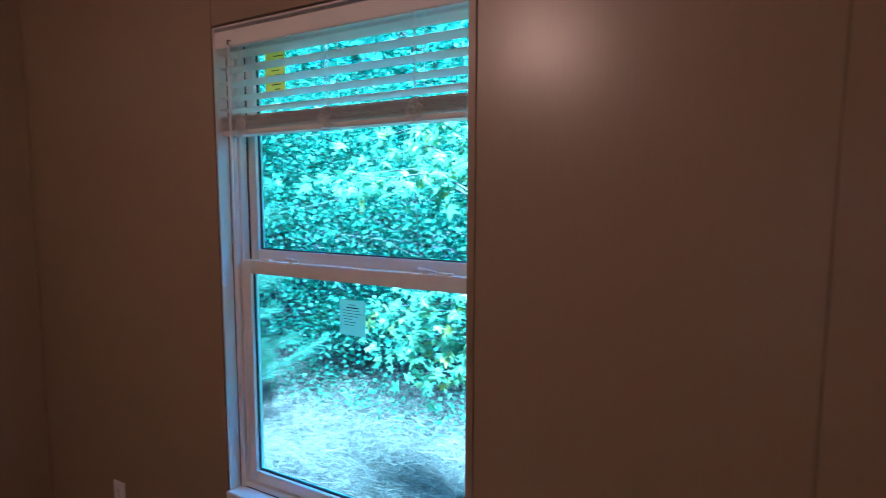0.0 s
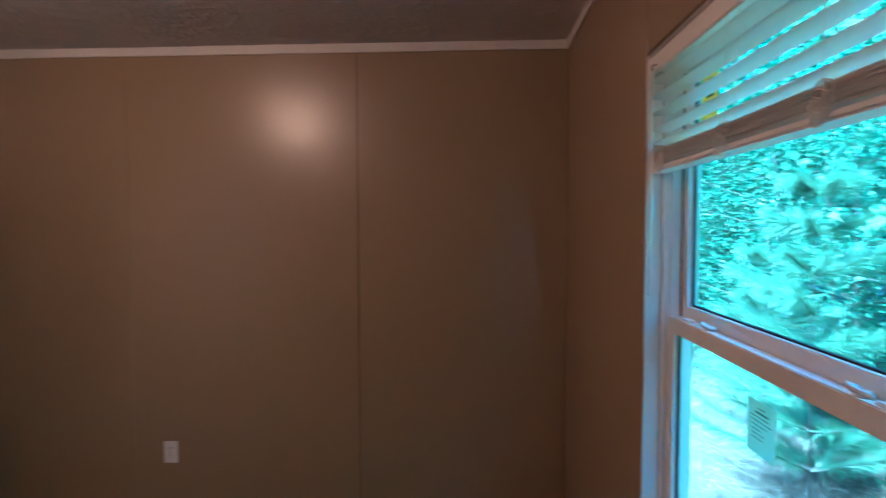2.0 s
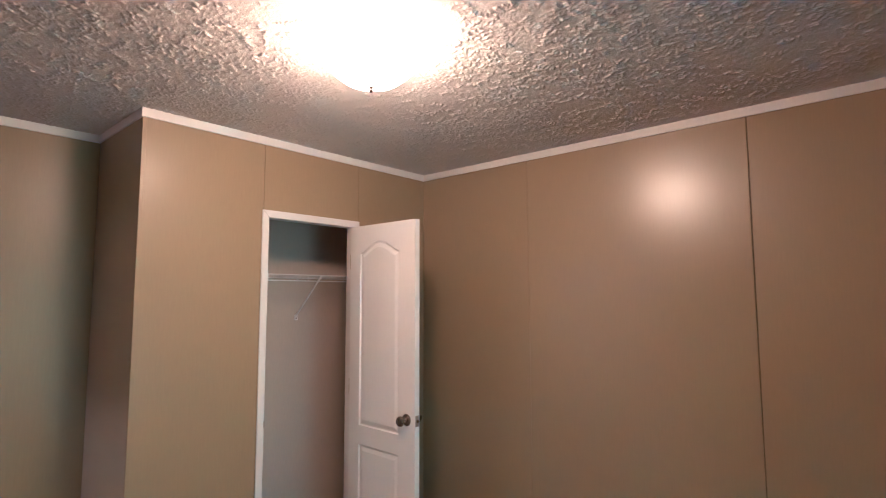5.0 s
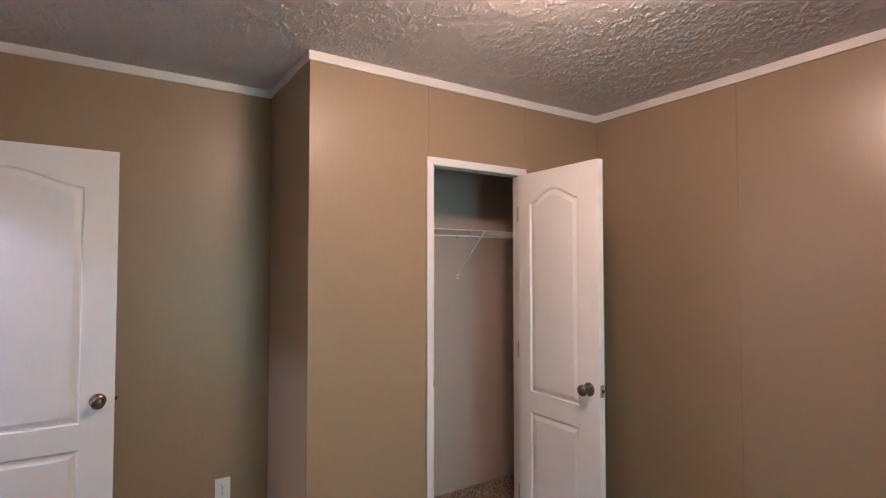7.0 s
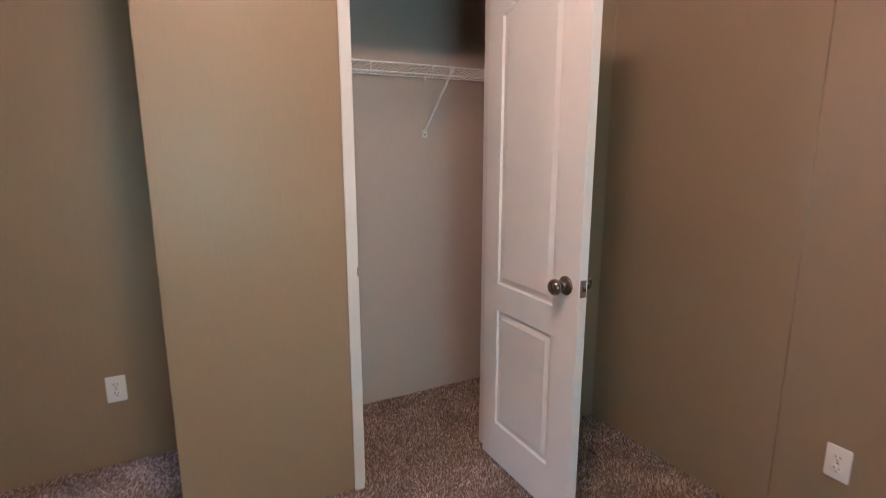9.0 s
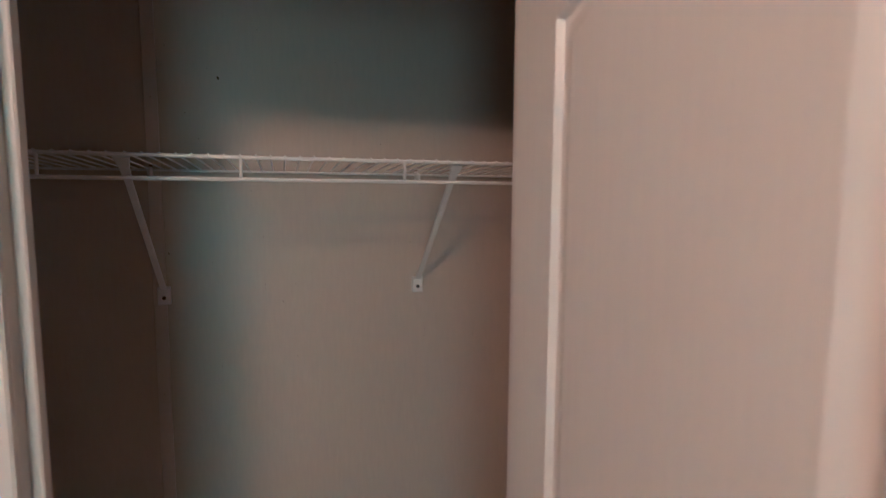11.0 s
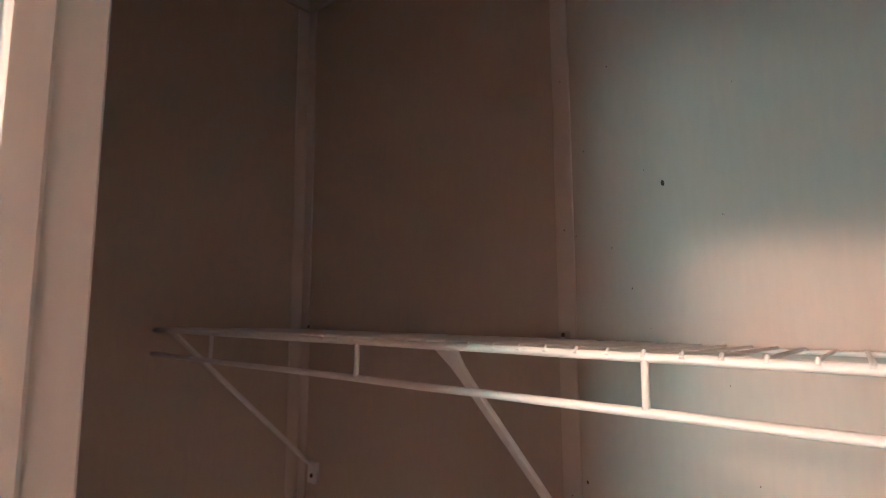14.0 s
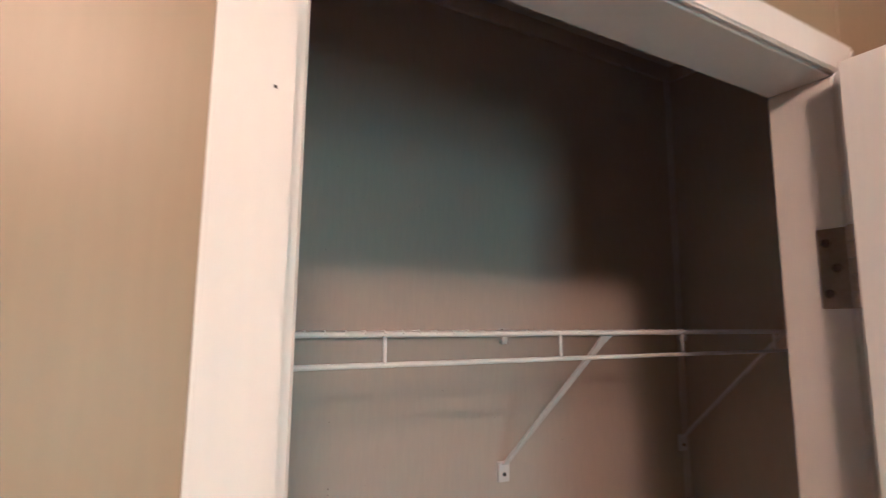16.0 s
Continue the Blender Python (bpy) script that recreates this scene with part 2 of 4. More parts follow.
def polys(name, verts, faces, material, smooth=False):
    me = bpy.data.meshes.new(name)
    me.from_pydata(verts, [], faces)
    if smooth:
        me.polygons.foreach_set("use_smooth", [True] * len(me.polygons))
    me.materials.append(material)
    return me


# ---- the room: plan in metres, origin in the corner of closet front and blank wall ----
H = 2.458              # ceiling
SY = -3.137            # window wall
WX = -3.38             # wall with the way in
BY = 0.645             # wall behind closet and recess
BX = -1.883            # outer corner of the closet
CWX = -1.838           # closet, inner west face
CEX = -0.045           # closet, inner east face
CT = 0.062              # closet front, thickness
OX0, OX1, OZ = -1.237, -0.647, 2.011       # closet opening
VX0, VX1, VZ0, VZ1 = -2.060, -1.135, 0.530, 2.012   # window opening
DY0, DY1, DZ = -0.27, 0.515, 2.03          # way in
P = 0.005              # panel thickness

floor = solid("floor", boxed(WX - 0.1, 0.1, SY - 0.12, BY + 0.1, -0.10, 0.0), CARPET, "beige speckled cut-pile carpet over the whole floor", "floor", "structure")
solid("subfloor_hall", boxed(WX - 1.5, WX - 0.1, -1.2, BY + 0.1, -0.10, -0.002), CARPET, "beige hall carpet beyond the doorway", "floor", "structure")


def ceiling_mesh():
    """Hand-stamped plaster: fans of short ridges pressed by a brush, as a height field."""
    rng = np.random.default_rng(7)
    step = 0.0042
    nx, ny = int((0 - WX) / step) + 1, int((BY - SY) / step) + 1
    h = np.zeros((ny, nx), np.float32)
    for _ in range(9800):
        cx, cy = rng.uniform(0, nx), rng.uniform(0, ny)
        thick = noise.noise((cx * step * 3.2, cy * step * 3.2, 0.5)) + 0.5 * noise.noise((cx * step * 9, cy * step * 9, 4.5))
        if thick < rng.uniform(-0.70, 0.25):
            continue
        a0, power, turn = rng.uniform(0, 2 * math.pi), rng.uniform(0.35, 1.0), rng.normal(0, 0.22)
        gap, count = rng.uniform(2.0, 3.0), rng.integers(3, 9)
        for k in range(count):
            a = a0 + turn * (k - count / 2) + rng.normal(0, 0.12)
            off, ln, bend = gap * (k - count / 2), rng.uniform(2.5, 9.5), rng.normal(0, 0.6)
            sx, sy = cx - math.sin(a0) * off + rng.normal(0, 0.8), cy + math.cos(a0) * off + rng.normal(0, 0.8)
            for q in np.arange(0, 1.001, 0.55 / ln):
                x, y = sx + (q - 0.5) * ln * math.cos(a + bend * q), sy + (q - 0.5) * ln * math.sin(a + bend * q)
                i, j = int(y), int(x)
                if 1 <= i < ny - 2 and 1 <= j < nx - 2:
                    amp = power * (0.3 + 0.7 * q) * rng.uniform(0.7, 1.0)
                    fx, fy = x - j, y - i
                    for di, dj, w in ((0, 0, (1 - fx) * (1 - fy)), (0, 1, fx * (1 - fy)), (1, 0, (1 - fx) * fy), (1, 1, fx * fy)):
                        h[i + di, j + dj] = max(h[i + di, j + dj], amp * min(1, w * 1.9))
    low = rng.normal(0, 1, (ny, nx)).astype(np.float32)
    for _ in range(3):
        low = (low + np.roll(low, 1, 0) + np.roll(low, -1, 0) + np.roll(low, 1, 1) + np.roll(low, -1, 1)) / 5
    z = H - 0.0058 * h - 0.0009 * low
    xs, ys = np.linspace(WX, 0, nx), np.linspace(SY, BY, ny)
    gx, gy = np.meshgrid(xs, ys)
    me = bpy.data.meshes.new("ceiling")
    co = np.stack([gx, gy, z], -1).reshape(-1, 3).astype(np.float32)
    idx = np.arange(nx * ny).reshape(ny, nx)
    quads = np.stack([idx[:-1, :-1], idx[1:, :-1], idx[1:, 1:], idx[:-1, 1:]], -1).reshape(-1, 4)
    me.vertices.add(len(co))
    me.vertices.foreach_set("co", co.ravel())
    me.loops.add(quads.size)
    me.loops.foreach_set("vertex_index", quads.ravel().astype(np.int32))
    me.polygons.add(len(quads))
    me.polygons.foreach_set("loop_start", np.arange(0, quads.size, 4, dtype=np.int32))
    me.polygons.foreach_set("use_smooth", np.ones(len(quads), bool))
    me.update(calc_edges=True)
    me.materials.append(CEIL)
    return me


tagged(new("ceiling", ceiling_mesh()), "white hand-stamped plaster ceiling with crow's-foot ridges", "ceiling", kind="structure")
# unseen slab with overhang, added above the ceiling to block sun and sky
solid("roof", boxed(WX - 1.7, 0.45, SY - 0.5, BY + 1.2, H + 0.012, H + 0.3), SIDING, "unseen flat slab over the rooms, added to keep out sun and sky", "roof", "structure")


def wall(name, blocks, panels, label, finish=None):
    """A wall's core blocks, with its facing panels as children."""
    bm = bmesh.new()
    for b in blocks:
        box(bm, *b)
    w = solid(name, bm, WALLCORE, label, "wall", "structure")
    for p in panels:
        part("panel", boxed(*p, bevel=0.0012), finish or PAINT, w)
    return w


G = 0.0016             # half a joint
# blank east wall, two joints
wall("wall_east", [(P, 0.12, SY - 0.12, BY + 0.12, 0, H + 0.01)],
     [(0, P, SY, -2.088 - G * 1.4, 0, H), (0, P, -2.088 + G * 1.4, -0.887 - G * 0.5, 0, H), (0, P, -0.887 + G * 0.5, 0, 0, H)],
     "taupe painted panel wall with two vertical joints")
# window wall
wall("wall_south", [(WX - 0.1, VX0, SY - 0.12, SY - P, -0.1, H + 0.01), (VX1, P, SY - 0.12, SY - P, -0.1, H + 0.01), (VX0, VX1, SY - 0.12, SY - P, -0.1, VZ0), (VX0, VX1, SY - 0.12, SY - P, VZ1, H + 0.01)],
     [(VX1 + 0.004, 0, SY - P, SY, 0, H), (-1.9985, VX1, SY - P, SY, VZ1 + 0.006, H), (-1.9985, VX1, SY - P, SY, 0, VZ0 - 0.03), (-2.701 + 0.0008, -2.0197, SY - P, SY, 0, H), (WX, -2.701 - 0.0008, SY - P, SY, 0, H)],
     "taupe painted panel wall around the window, jointed beside it")
part("batten", boxed(-2.0195, -1.999, SY - P, SY + 0.004, 0, H - 0.045, bevel=0.0015), PAINT, bpy.data.objects["wall_south"])
# closet front
wall("wall_north", [(BX + P, OX0 - 0.02, P, CT - P, 0, H + 0.01), (OX1 + 0.02, P, P, CT - P, 0, H + 0.01), (OX0 - 0.02, OX1 + 0.02, P, CT - P, OZ + 0.02, H + 0.01)],
     [(BX + 0.001, -1.2665 - G * 0.4, 0, P, 0, H), (-1.2665 + G * 0.4, -0.6085 - G * 0.5, 0, P, OZ + 0.021, H), (-0.6085 + G * 0.5, 0, 0, P, 0, H)],
     "taupe painted closet front with a doorway and joints over the casing", PAINT_DULL)
wn_ = bpy.data.objects["wall_north"]
for b in ((CWX, OX0 - 0.02, CT - P, CT, 0, H), (OX1 + 0.02, CEX, CT - P, CT, 0, H), (OX0 - 0.02, OX1 + 0.02, CT - P, CT, OZ + 0.021, H)):
    part("panel", boxed(*b), LINER, wn_)
# closet side, seen from the recess
wall("wall_closet_side", [(BX + P, CWX - P, P, BY, 0, H + 0.01)], [(BX, BX + P, 0.001, BY, 0, H)], "taupe painted side of the closet facing the recess")
part("panel", boxed(CWX - P, CWX, CT, BY, 0, H), LINER, bpy.data.objects["wall_closet_side"])
# back wall: recess part taupe, closet part pale
wall("wall_recess_back", [(WX - 0.1, BX + 0.03, BY + P, BY + 0.12, 0, H + 0.01)], [(WX, BX, BY, BY + P, 0, H)], "taupe painted wall at the back of the entry recess", PAINT_DULL)
wall("wall_closet_back", [(BX + 0.03, P, BY + P, BY + 0.12, 0, H + 0.01)], [(CWX - P, -1.2305, BY, BY + P, 0, H), (-1.2295, CEX + P, BY, BY + P, 0, H)], "pale vinyl panel wall at the closet's back, spotted with nail marks", LINER)
wall("wall_closet_east", [(CEX + P, P - 0.0005, CT, BY, 0, H + 0.01)], [(CEX, CEX + P, CT, BY, 0, H)], "pale vinyl panel side wall of the closet", LINER)
# west wall with the way in
wall("wall_west", [(WX - 0.1, WX - P, SY, DY0, 0, H + 0.01), (WX - 0.1, WX - P, DY1, BY, 0, H + 0.01), (WX - 0.1, WX - P, DY0, DY1, DZ, H + 0.01)],
     [(WX - P, WX, SY, DY0 - 0.002, 0, H), (WX - P, WX, DY1 + 0.002, BY, 0, H), (WX - P, WX, DY0, DY1, DZ + 0.002, H)], "taupe painted wall with the way in from the hall")
# hall beyond
for nm, b in (("wall_hall_west", (WX - 1.3, WX - 1.2, -1.2, BY + 0.1, 0, H)), ("wall_hall_south", (WX - 1.2, WX - 0.1, -1.2, -1.1, 0, H)), ("wall_hall_north", (WX - 1.2, WX - 0.1, BY, BY + 0.1, 0, H)), ("ceiling_hall", (WX - 1.3, WX - 0.1, -1.2, BY + 0.1, H, H + 0.01))):
    solid(nm, boxed(*b), HALLPAINT, "plain pale hall surface beyond the doorway", "wall" if "wall" in nm else "ceiling", "structure")


def strip(name, runs, material, label, category="trim", bevel=0.0015):
    for r in runs:
        solid(name, boxed(*r, bevel=bevel), material, label, category, "structure")


CH = 0.045             # crown height
C = 0.010
strip("crown_trim", [(-C, 0, SY, 0, H - CH, H), (WX, -C, SY, SY + C, H - CH, H), (BX - C, -C, -C, 0, H - CH, H), (BX - C, BX, 0, BY, H - CH, H),
                     (WX, BX - C, BY - C, BY, H - CH, H), (WX, WX + C, SY + C, BY - C, H - CH, H)], WHITE, "narrow white painted crown strip under the ceiling")
strip("crown_trim", [(CWX, CEX, BY - C, BY, H - CH, H), (CWX, CWX + C, CT, BY - C, H - CH, H), (CEX - C, CEX, CT, BY - C, H - CH, H), (CWX + C, CEX - C, CT, CT + C, H - CH, H)], LINER, "narrow pale strip under the closet ceiling")
strip("corner_trim", [(-0.005, 0, -0.005, 0, 0, H - CH), (-0.010, 0, SY, SY + 0.010, 0, H - CH), (BX, BX + 0.010, BY - 0.008, BY, 0, H - CH)], PAINT_DULL, "slim taupe corner bead between two walls", bevel=0.002)
strip("corner_trim", [(BX - 0.003, BX + 0.016, -0.003, 0, 0, H - CH), (BX - 0.003, BX, 0, 0.016, 0, H - CH)], PAINT_DULL, "slim taupe corner bead on the closet's outer corner", bevel=0.001)
strip("batten", [(-1.2445, -1.2175, BY - 0.004, BY, 0, H - CH), (CWX, CWX + 0.028, BY - 0.004, BY, 0, H - CH), (CWX, CWX + 0.004, BY - 0.032, BY - 0.004, 0, H - CH), (CEX - 0.026, CEX, BY - 0.004, BY, 0, H - CH)],
      BATTEN, "flat pale vinyl batten over a panel joint in the closet", bevel=0.0012)

# closet doorway: jamb and casing
strip("door_jamb", [(OX0 - 0.02, OX0, -0.004, CT + 0.004, 0, OZ), (OX1, OX1 + 0.02, -0.004, CT + 0.004, 0, OZ), (OX0 - 0.02, OX1 + 0.02, -0.004, CT + 0.004, OZ, OZ + 0.02)], WHITE, "white painted closet door jamb")
strip("door_stop", [(OX0, OX0 + 0.0125, 0.018, 0.039, 0, OZ)], WHITE, "white painted door stop on the jamb", bevel=0.0022)


def casing(x0, x1, zt, w, y0, y1):
    """Two legs and a head, mitred at the corners."""
    for prof in (((x0 - w, 0), (x0, 0), (x0, zt), (x0 - w, zt + w)), ((x1, 0), (x1 + w, 0), (x1 + w, zt + w), (x1, zt)), ((x0, zt + 0.0006), (x1, zt + 0.0006), (x1 + w, zt + w + 0.0004), (x0 - w, zt + w + 0.0004))):
        bm = bmesh.new()
        f, b = [bm.verts.new((x, y0, z)) for x, z in prof], [bm.verts.new((x, y1, z)) for x, z in prof]
        bm.faces.new(f), bm.faces.new(b[::-1])
        for k in range(4):
            bm.faces.new((f[k], b[k], b[(k + 1) % 4], f[(k + 1) % 4]))
        bmesh.ops.bevel(bm, geom=bm.edges[:], offset=0.002, segments=2, affect="EDGES")
        solid("door_casing", bm, WHITE, "flat white painted casing round the closet doorway", "trim", "structure")


casing(OX0 - 0.0006, OX1 + 0.0006, OZ + 0.0006, 0.040, -0.012, -0.0042)
strike = thing("strike_plate", pose(OX0, 0.012, 0.905), "small dark steel strike plate let into the jamb", "strike plate")
part("plate", boxed(0, 0.0015, -0.014, 0.014, -0.028, 0.028, bevel=0.0005), STEEL, strike)
part("lip", boxed(-0.004, 0.0012, -0.0255, -0.0165, -0.017, 0.017, bevel=0.0006), STEEL, strike)
# dark patch on the unpierced plate, painting in the hole's shade
part("hole", boxed(0.001, 0.0022, -0.007, 0.007, -0.012, 0.012), DARK, strike)
# way in: jamb and casing
strip("door_jamb", [(WX - 0.1, WX + 0.006, DY0, DY0 + 0.02, 0, DZ - 0.02), (WX - 0.1, WX + 0.006, DY1 - 0.02, DY1, 0, DZ - 0.02), (WX - 0.1, WX + 0.006, DY0, DY1, DZ - 0.02, DZ)], WHITE, "white painted jamb of the way in")

# ---- doors ----


def near(edges, span, coarse, lo, hi):
    """Grid lines between lo and hi: close together round the given edges."""
    c = set(np.arange(lo, hi, coarse)) | {lo, hi}
    for a, b in edges:
        c |= set(np.arange(a, b, span))
    c = sorted(x for x in c if lo <= x <= hi)
    out = [c[0]]
    for x in c[1:]:
        if x - out[-1] > span * 0.6:
            out.append(x)
    out[-1] = hi
    return out


def leaf_mesh(w, h, t):
    """A moulded two-panel leaf: hinge edge at x = 0, faces at y = 0 and y = t, both pressed."""
    x0, x1 = 0.092, w - 0.127
    lo, hi = (0.176, 0.684), (0.793, 1.818)

    def inset(x, z):
        d1 = min(x - x0, x1 - x, z - lo[0], lo[1] - z)
        u = (x - x0) / (x1 - x0)
        crest = hi[1] + 0.066 * (0.5 - 0.5 * math.cos(2 * math.pi * min(1, max(0, u)))) ** 0.85
        d2 = min(x - x0, x1 - x, z - hi[0], (crest - z) * 0.88)
        d = max(d1, d2)
        if d <= 0:
            return 0.0
        if d < 0.006:
            return -0.009 * (0.5 - 0.5 * math.cos(math.pi * d / 0.006))
        if d < 0.013:
            return -0.009
        if d < 0.034:
            return -0.009 + 0.008 * (d - 0.013) / 0.021
        return -0.001

    xs = near([(x0 - 0.004, x0 + 0.042), (x1 - 0.042, x1 + 0.004)], 0.0024, 0.014, 0.0, w)
    zs = near([(lo[0] - 0.004, lo[0] + 0.042), (lo[1] - 0.042, lo[1] + 0.004), (hi[0] - 0.004, hi[0] + 0.042), (hi[1] - 0.045, hi[1] + 0.072)], 0.0024, 0.05, 0.0, h)
    nx, nz = len(xs), len(zs)
    vs, fs = [], []
    for base, sign in ((0.0, 1), (t, -1)):
        for z in zs:
            for x in xs:
                vs.append((x, base - sign * inset(x, z), z))
    k = nx * nz
    for j in range(nz - 1):
        for i in range(nx - 1):
            a = j * nx + i
            fs.append((a, a + 1, a + nx + 1, a + nx))
            fs.append((k + a, k + a + nx, k + a + nx + 1, k + a + 1))
    rim = [i for i in range(nx)] + [j * nx + nx - 1 for j in range(1, nz)] + [(nz - 1) * nx + i for i in range(nx - 2, -1, -1)] + [j * nx for j in range(nz - 2, 0, -1)]
    for a, b in zip(rim, rim[1:] + rim[:1]):
        fs.append((b, a, k + a, k + b))
    return polys("leaf", vs, fs, DOORWHITE)


def knob_mesh(sign):
    m = pose(0, 0, 0, 90 * sign, 0, 0)
    return turned(bmesh.new(), [(0.0325, 0.0), (0.0330, 0.003), (0.030, 0.008), (0.017, 0.011), (0.0115, 0.015), (0.0115, 0.026), (0.016, 0.031), (0.0235, 0.037), (0.0275, 0.045), (0.0270, 0.054), (0.022, 0.061), (0.014, 0.0655), (0.004, 0.067)], m)


def door(name, m, w, h, t, label, hinges, knob_z):
    d = thing(name, m, label, "door", kind="structure")
    body = part("leaf", leaf_mesh(w, h, t), DOORWHITE, d)
    for sign, y in ((1, 0.0), (-1, t)):
        kb = part("knob", knob_mesh(sign), NICKEL, d, "round satin nickel door knob")
        kb.location = (w - 0.062, y, knob_z)
    part("latch_plate", boxed(w - 0.0005, w + 0.0015, t / 2 - 0.0125, t / 2 + 0.0125, knob_z - 0.029, knob_z + 0.029, bevel=0.0006), STEEL, d, "dull steel latch plate on the door edge")
    part("latch_bolt", boxed(w + 0.0012, w + 0.011, t / 2 - 0.006, t / 2 + 0.006, knob_z - 0.008, knob_z + 0.008, bevel=0.003), NICKEL, d)
    for z in hinges:
        hg = part("hinge", boxed(-0.002, 0.0, 0.002, t - 0.002, z - 0.044, z + 0.044, bevel=0.0007), STEEL, d, "worn steel butt hinge")
        for k in range(5):
            z0 = z - 0.044 + k * 0.0178
            part("knuckle", turned(bmesh.new(), [(0.0052, z0), (0.0056, z0 + 0.001), (0.0056, z0 + 0.0160), (0.0052, z0 + 0.0170)], pose(-0.014, t - 0.004, 0), 14), STEEL, hg)
    return d


# closet door, standing open into the room
door("door_1", pose(-0.685, -0.027, 0.022, 0, 0, -90), 0.562, 1.984, 0.035, "white moulded two-panel closet door standing wide open", (0.20, 1.00, 1.772), 0.884)

# entry door, folded back against the recess
door_2 = door("door_2", pose(-3.362, 0.500, 0.022, 0, 0, 0), 0.775, 1.984, 0.035, "white moulded two-panel entry door folded open, louvred vent at its foot", (0.20, 1.00, 1.772), 0.884)
vent = part("vent", boxed(0.30, 0.722, -0.0075, -0.0005, 0.028, 0.186, bevel=0.003, segments=2), WHITE, door_2, "white louvred air-return vent")
# dark sheet laid on the closed plate for the shade behind the slats
part("vent_opening_shade", boxed(0.330, 0.692, -0.0085, -0.0070, 0.050, 0.164), DARK, vent)
for k in range(7):
    z = 0.054 + k * 0.0158
    sl = bmesh.new()
    q = [(-0.0075, z), (-0.0115, z + 0.001), (-0.0135, z + 0.0085), (-0.0120, z + 0.0092)]
    a, b = [[sl.verts.new((x, y, zz)) for y, zz in q] for x in (0.330, 0.692)]
    sl.faces.new(a), sl.faces.new(b[::-1])
    for i in range(4):
        sl.faces.new((a[i], b[i], b[(i + 1) % 4], a[(i + 1) % 4]))
    part("slat", sl, WHITE, vent)
for x in (0.315, 0.707):
    part("screw", turned(bmesh.new(), [(0.0038, 0), (0.0034, 0.0012), (0.001, 0.0016)], pose(x, -0.0075, 0.107, 90), 12), STEEL, vent)

# hinge leaves on the closet jamb
for z in (0.222, 1.022, 1.794):
    hp = thing("jamb_hinge", pose(OX1, 0, z), "worn steel hinge leaf screwed to the white jamb", "hinge", "closet door hinges")
    part("plate", boxed(-0.0018, 0, -0.012, 0.0245, -0.044, 0.044, bevel=0.0006), STEEL, hp)
    for dy, dz in ((0.016, 0.028), (0.007, 0.0), (0.016, -0.028)):
        part("screw", turned(bmesh.new(), [(0.0052, 0), (0.0046, 0.0010), (0.0030, 0.0013), (0.0012, 0.0006)], pose(-0.0017, dy, dz, 0, -90), 14), NICKEL, hp)

# ---- ceiling lamp ----
LX, LY = -1.588, -1.269
lamp = thing("ceiling_light", pose(LX, LY, H - 0.004), "lit frosted glass bowl lamp flush on the ceiling", "ceiling light")
part("base_pan", turned(bmesh.new(), [(0.130, 0.0), (0.135, -0.010), (0.132, -0.022), (0.10, -0.026)], sides=48), WHITE, lamp)
part("shade", turned(bmesh.new(), [(0.195, -0.020), (0.205, -0.026), (0.200, -0.036), (0.182, -0.056), (0.160, -0.080), (0.132, -0.108), (0.098, -0.134), (0.055, -0.152), (0.012, -0.158)], sides=56), LAMPGLASS, lamp, "lit frosted glass bowl").visible_shadow = False
for k in (-1, 1):
    bulb = bpy.data.lights.new("bulb", "POINT")
    bulb.energy, bulb.shadow_soft_size = LAMP * 0.18, 0.054
    bulb.use_temperature, bulb.temperature = True, LAMP_K
    bo = new("bulb", bulb)
    bo.matrix_world = pose(LX + 0.05 * k, LY, H - 0.075)
part("finial", turned(bmesh.new(), [(0.009, -0.156), (0.010, -0.160), (0.006, -0.164), (0.0075, -0.170), (0.006, -0.176), (0.002, -0.178)], sides=16), NICKEL, lamp, "small nickel finial")
hl = thing("hall_ceiling_light", pose(WX - 0.79, 0.12, H), "lit round lamp on the hall ceiling", "ceiling light")
part("shade", turned(bmesh.new(), [(0.07, 0.0), (0.075, -0.02), (0.06, -0.045), (0.02, -0.055)], sides=32), HALLGLASS, hl)

# ---- wire shelf in the closet ----
SF, SB, SZ = 0.347, 0.632, 1.7155
shelf = thing("wire_shelf", pose(0, 0, SZ), "white coated wire closet shelf with a lipped front rail", "shelf")
LIPZ = -0.0385
wob = random.Random(5)


def rail(name, y, z, r):
    n = 24
    pts = [(CWX + 0.006 + (CEX - CWX - 0.012) * k / n, y + wob.uniform(-0.0003, 0.0003), z + wob.uniform(-0.0003, 0.0003)) for k in range(n + 1)]
    return part(name, tube(bmesh.new(), pts, r, 10), WIRE, shelf)


rail("front_rail", SF, 0, 0.0036)
rail("lip_rail", SF - 0.002, LIPZ, 0.0036)
rail("back_rail", SB, -0.012, 0.0028)
for x in (-1.642, -1.334, -1.034, -0.742, -0.454, -0.160):
    part("lip_strut", tube(bmesh.new(), [(x, SF - 0.001, -0.002), (x, SF - 0.002, LIPZ + 0.001)], 0.0030, 8), WIRE, shelf)
wire = mesh_of("cross_wire", tube(bmesh.new(), [(0, SF - 0.0035, 0.0005), (0, SF + 0.001, 0.0042), (0, SF + 0.02, 0.0026), (0, SB, -0.0088), (0, SB + 0.005, -0.0100)], 0.0019, 6), WIRE)
x = CWX + 0.016
while x < CEX - 0.01:
    w = part("cross_wire", wire, WIRE, shelf)
    w.location = (x + wob.uniform(-0.0012, 0.0012), 0, wob.uniform(-0.0003, 0.0003))
    x += 0.0254


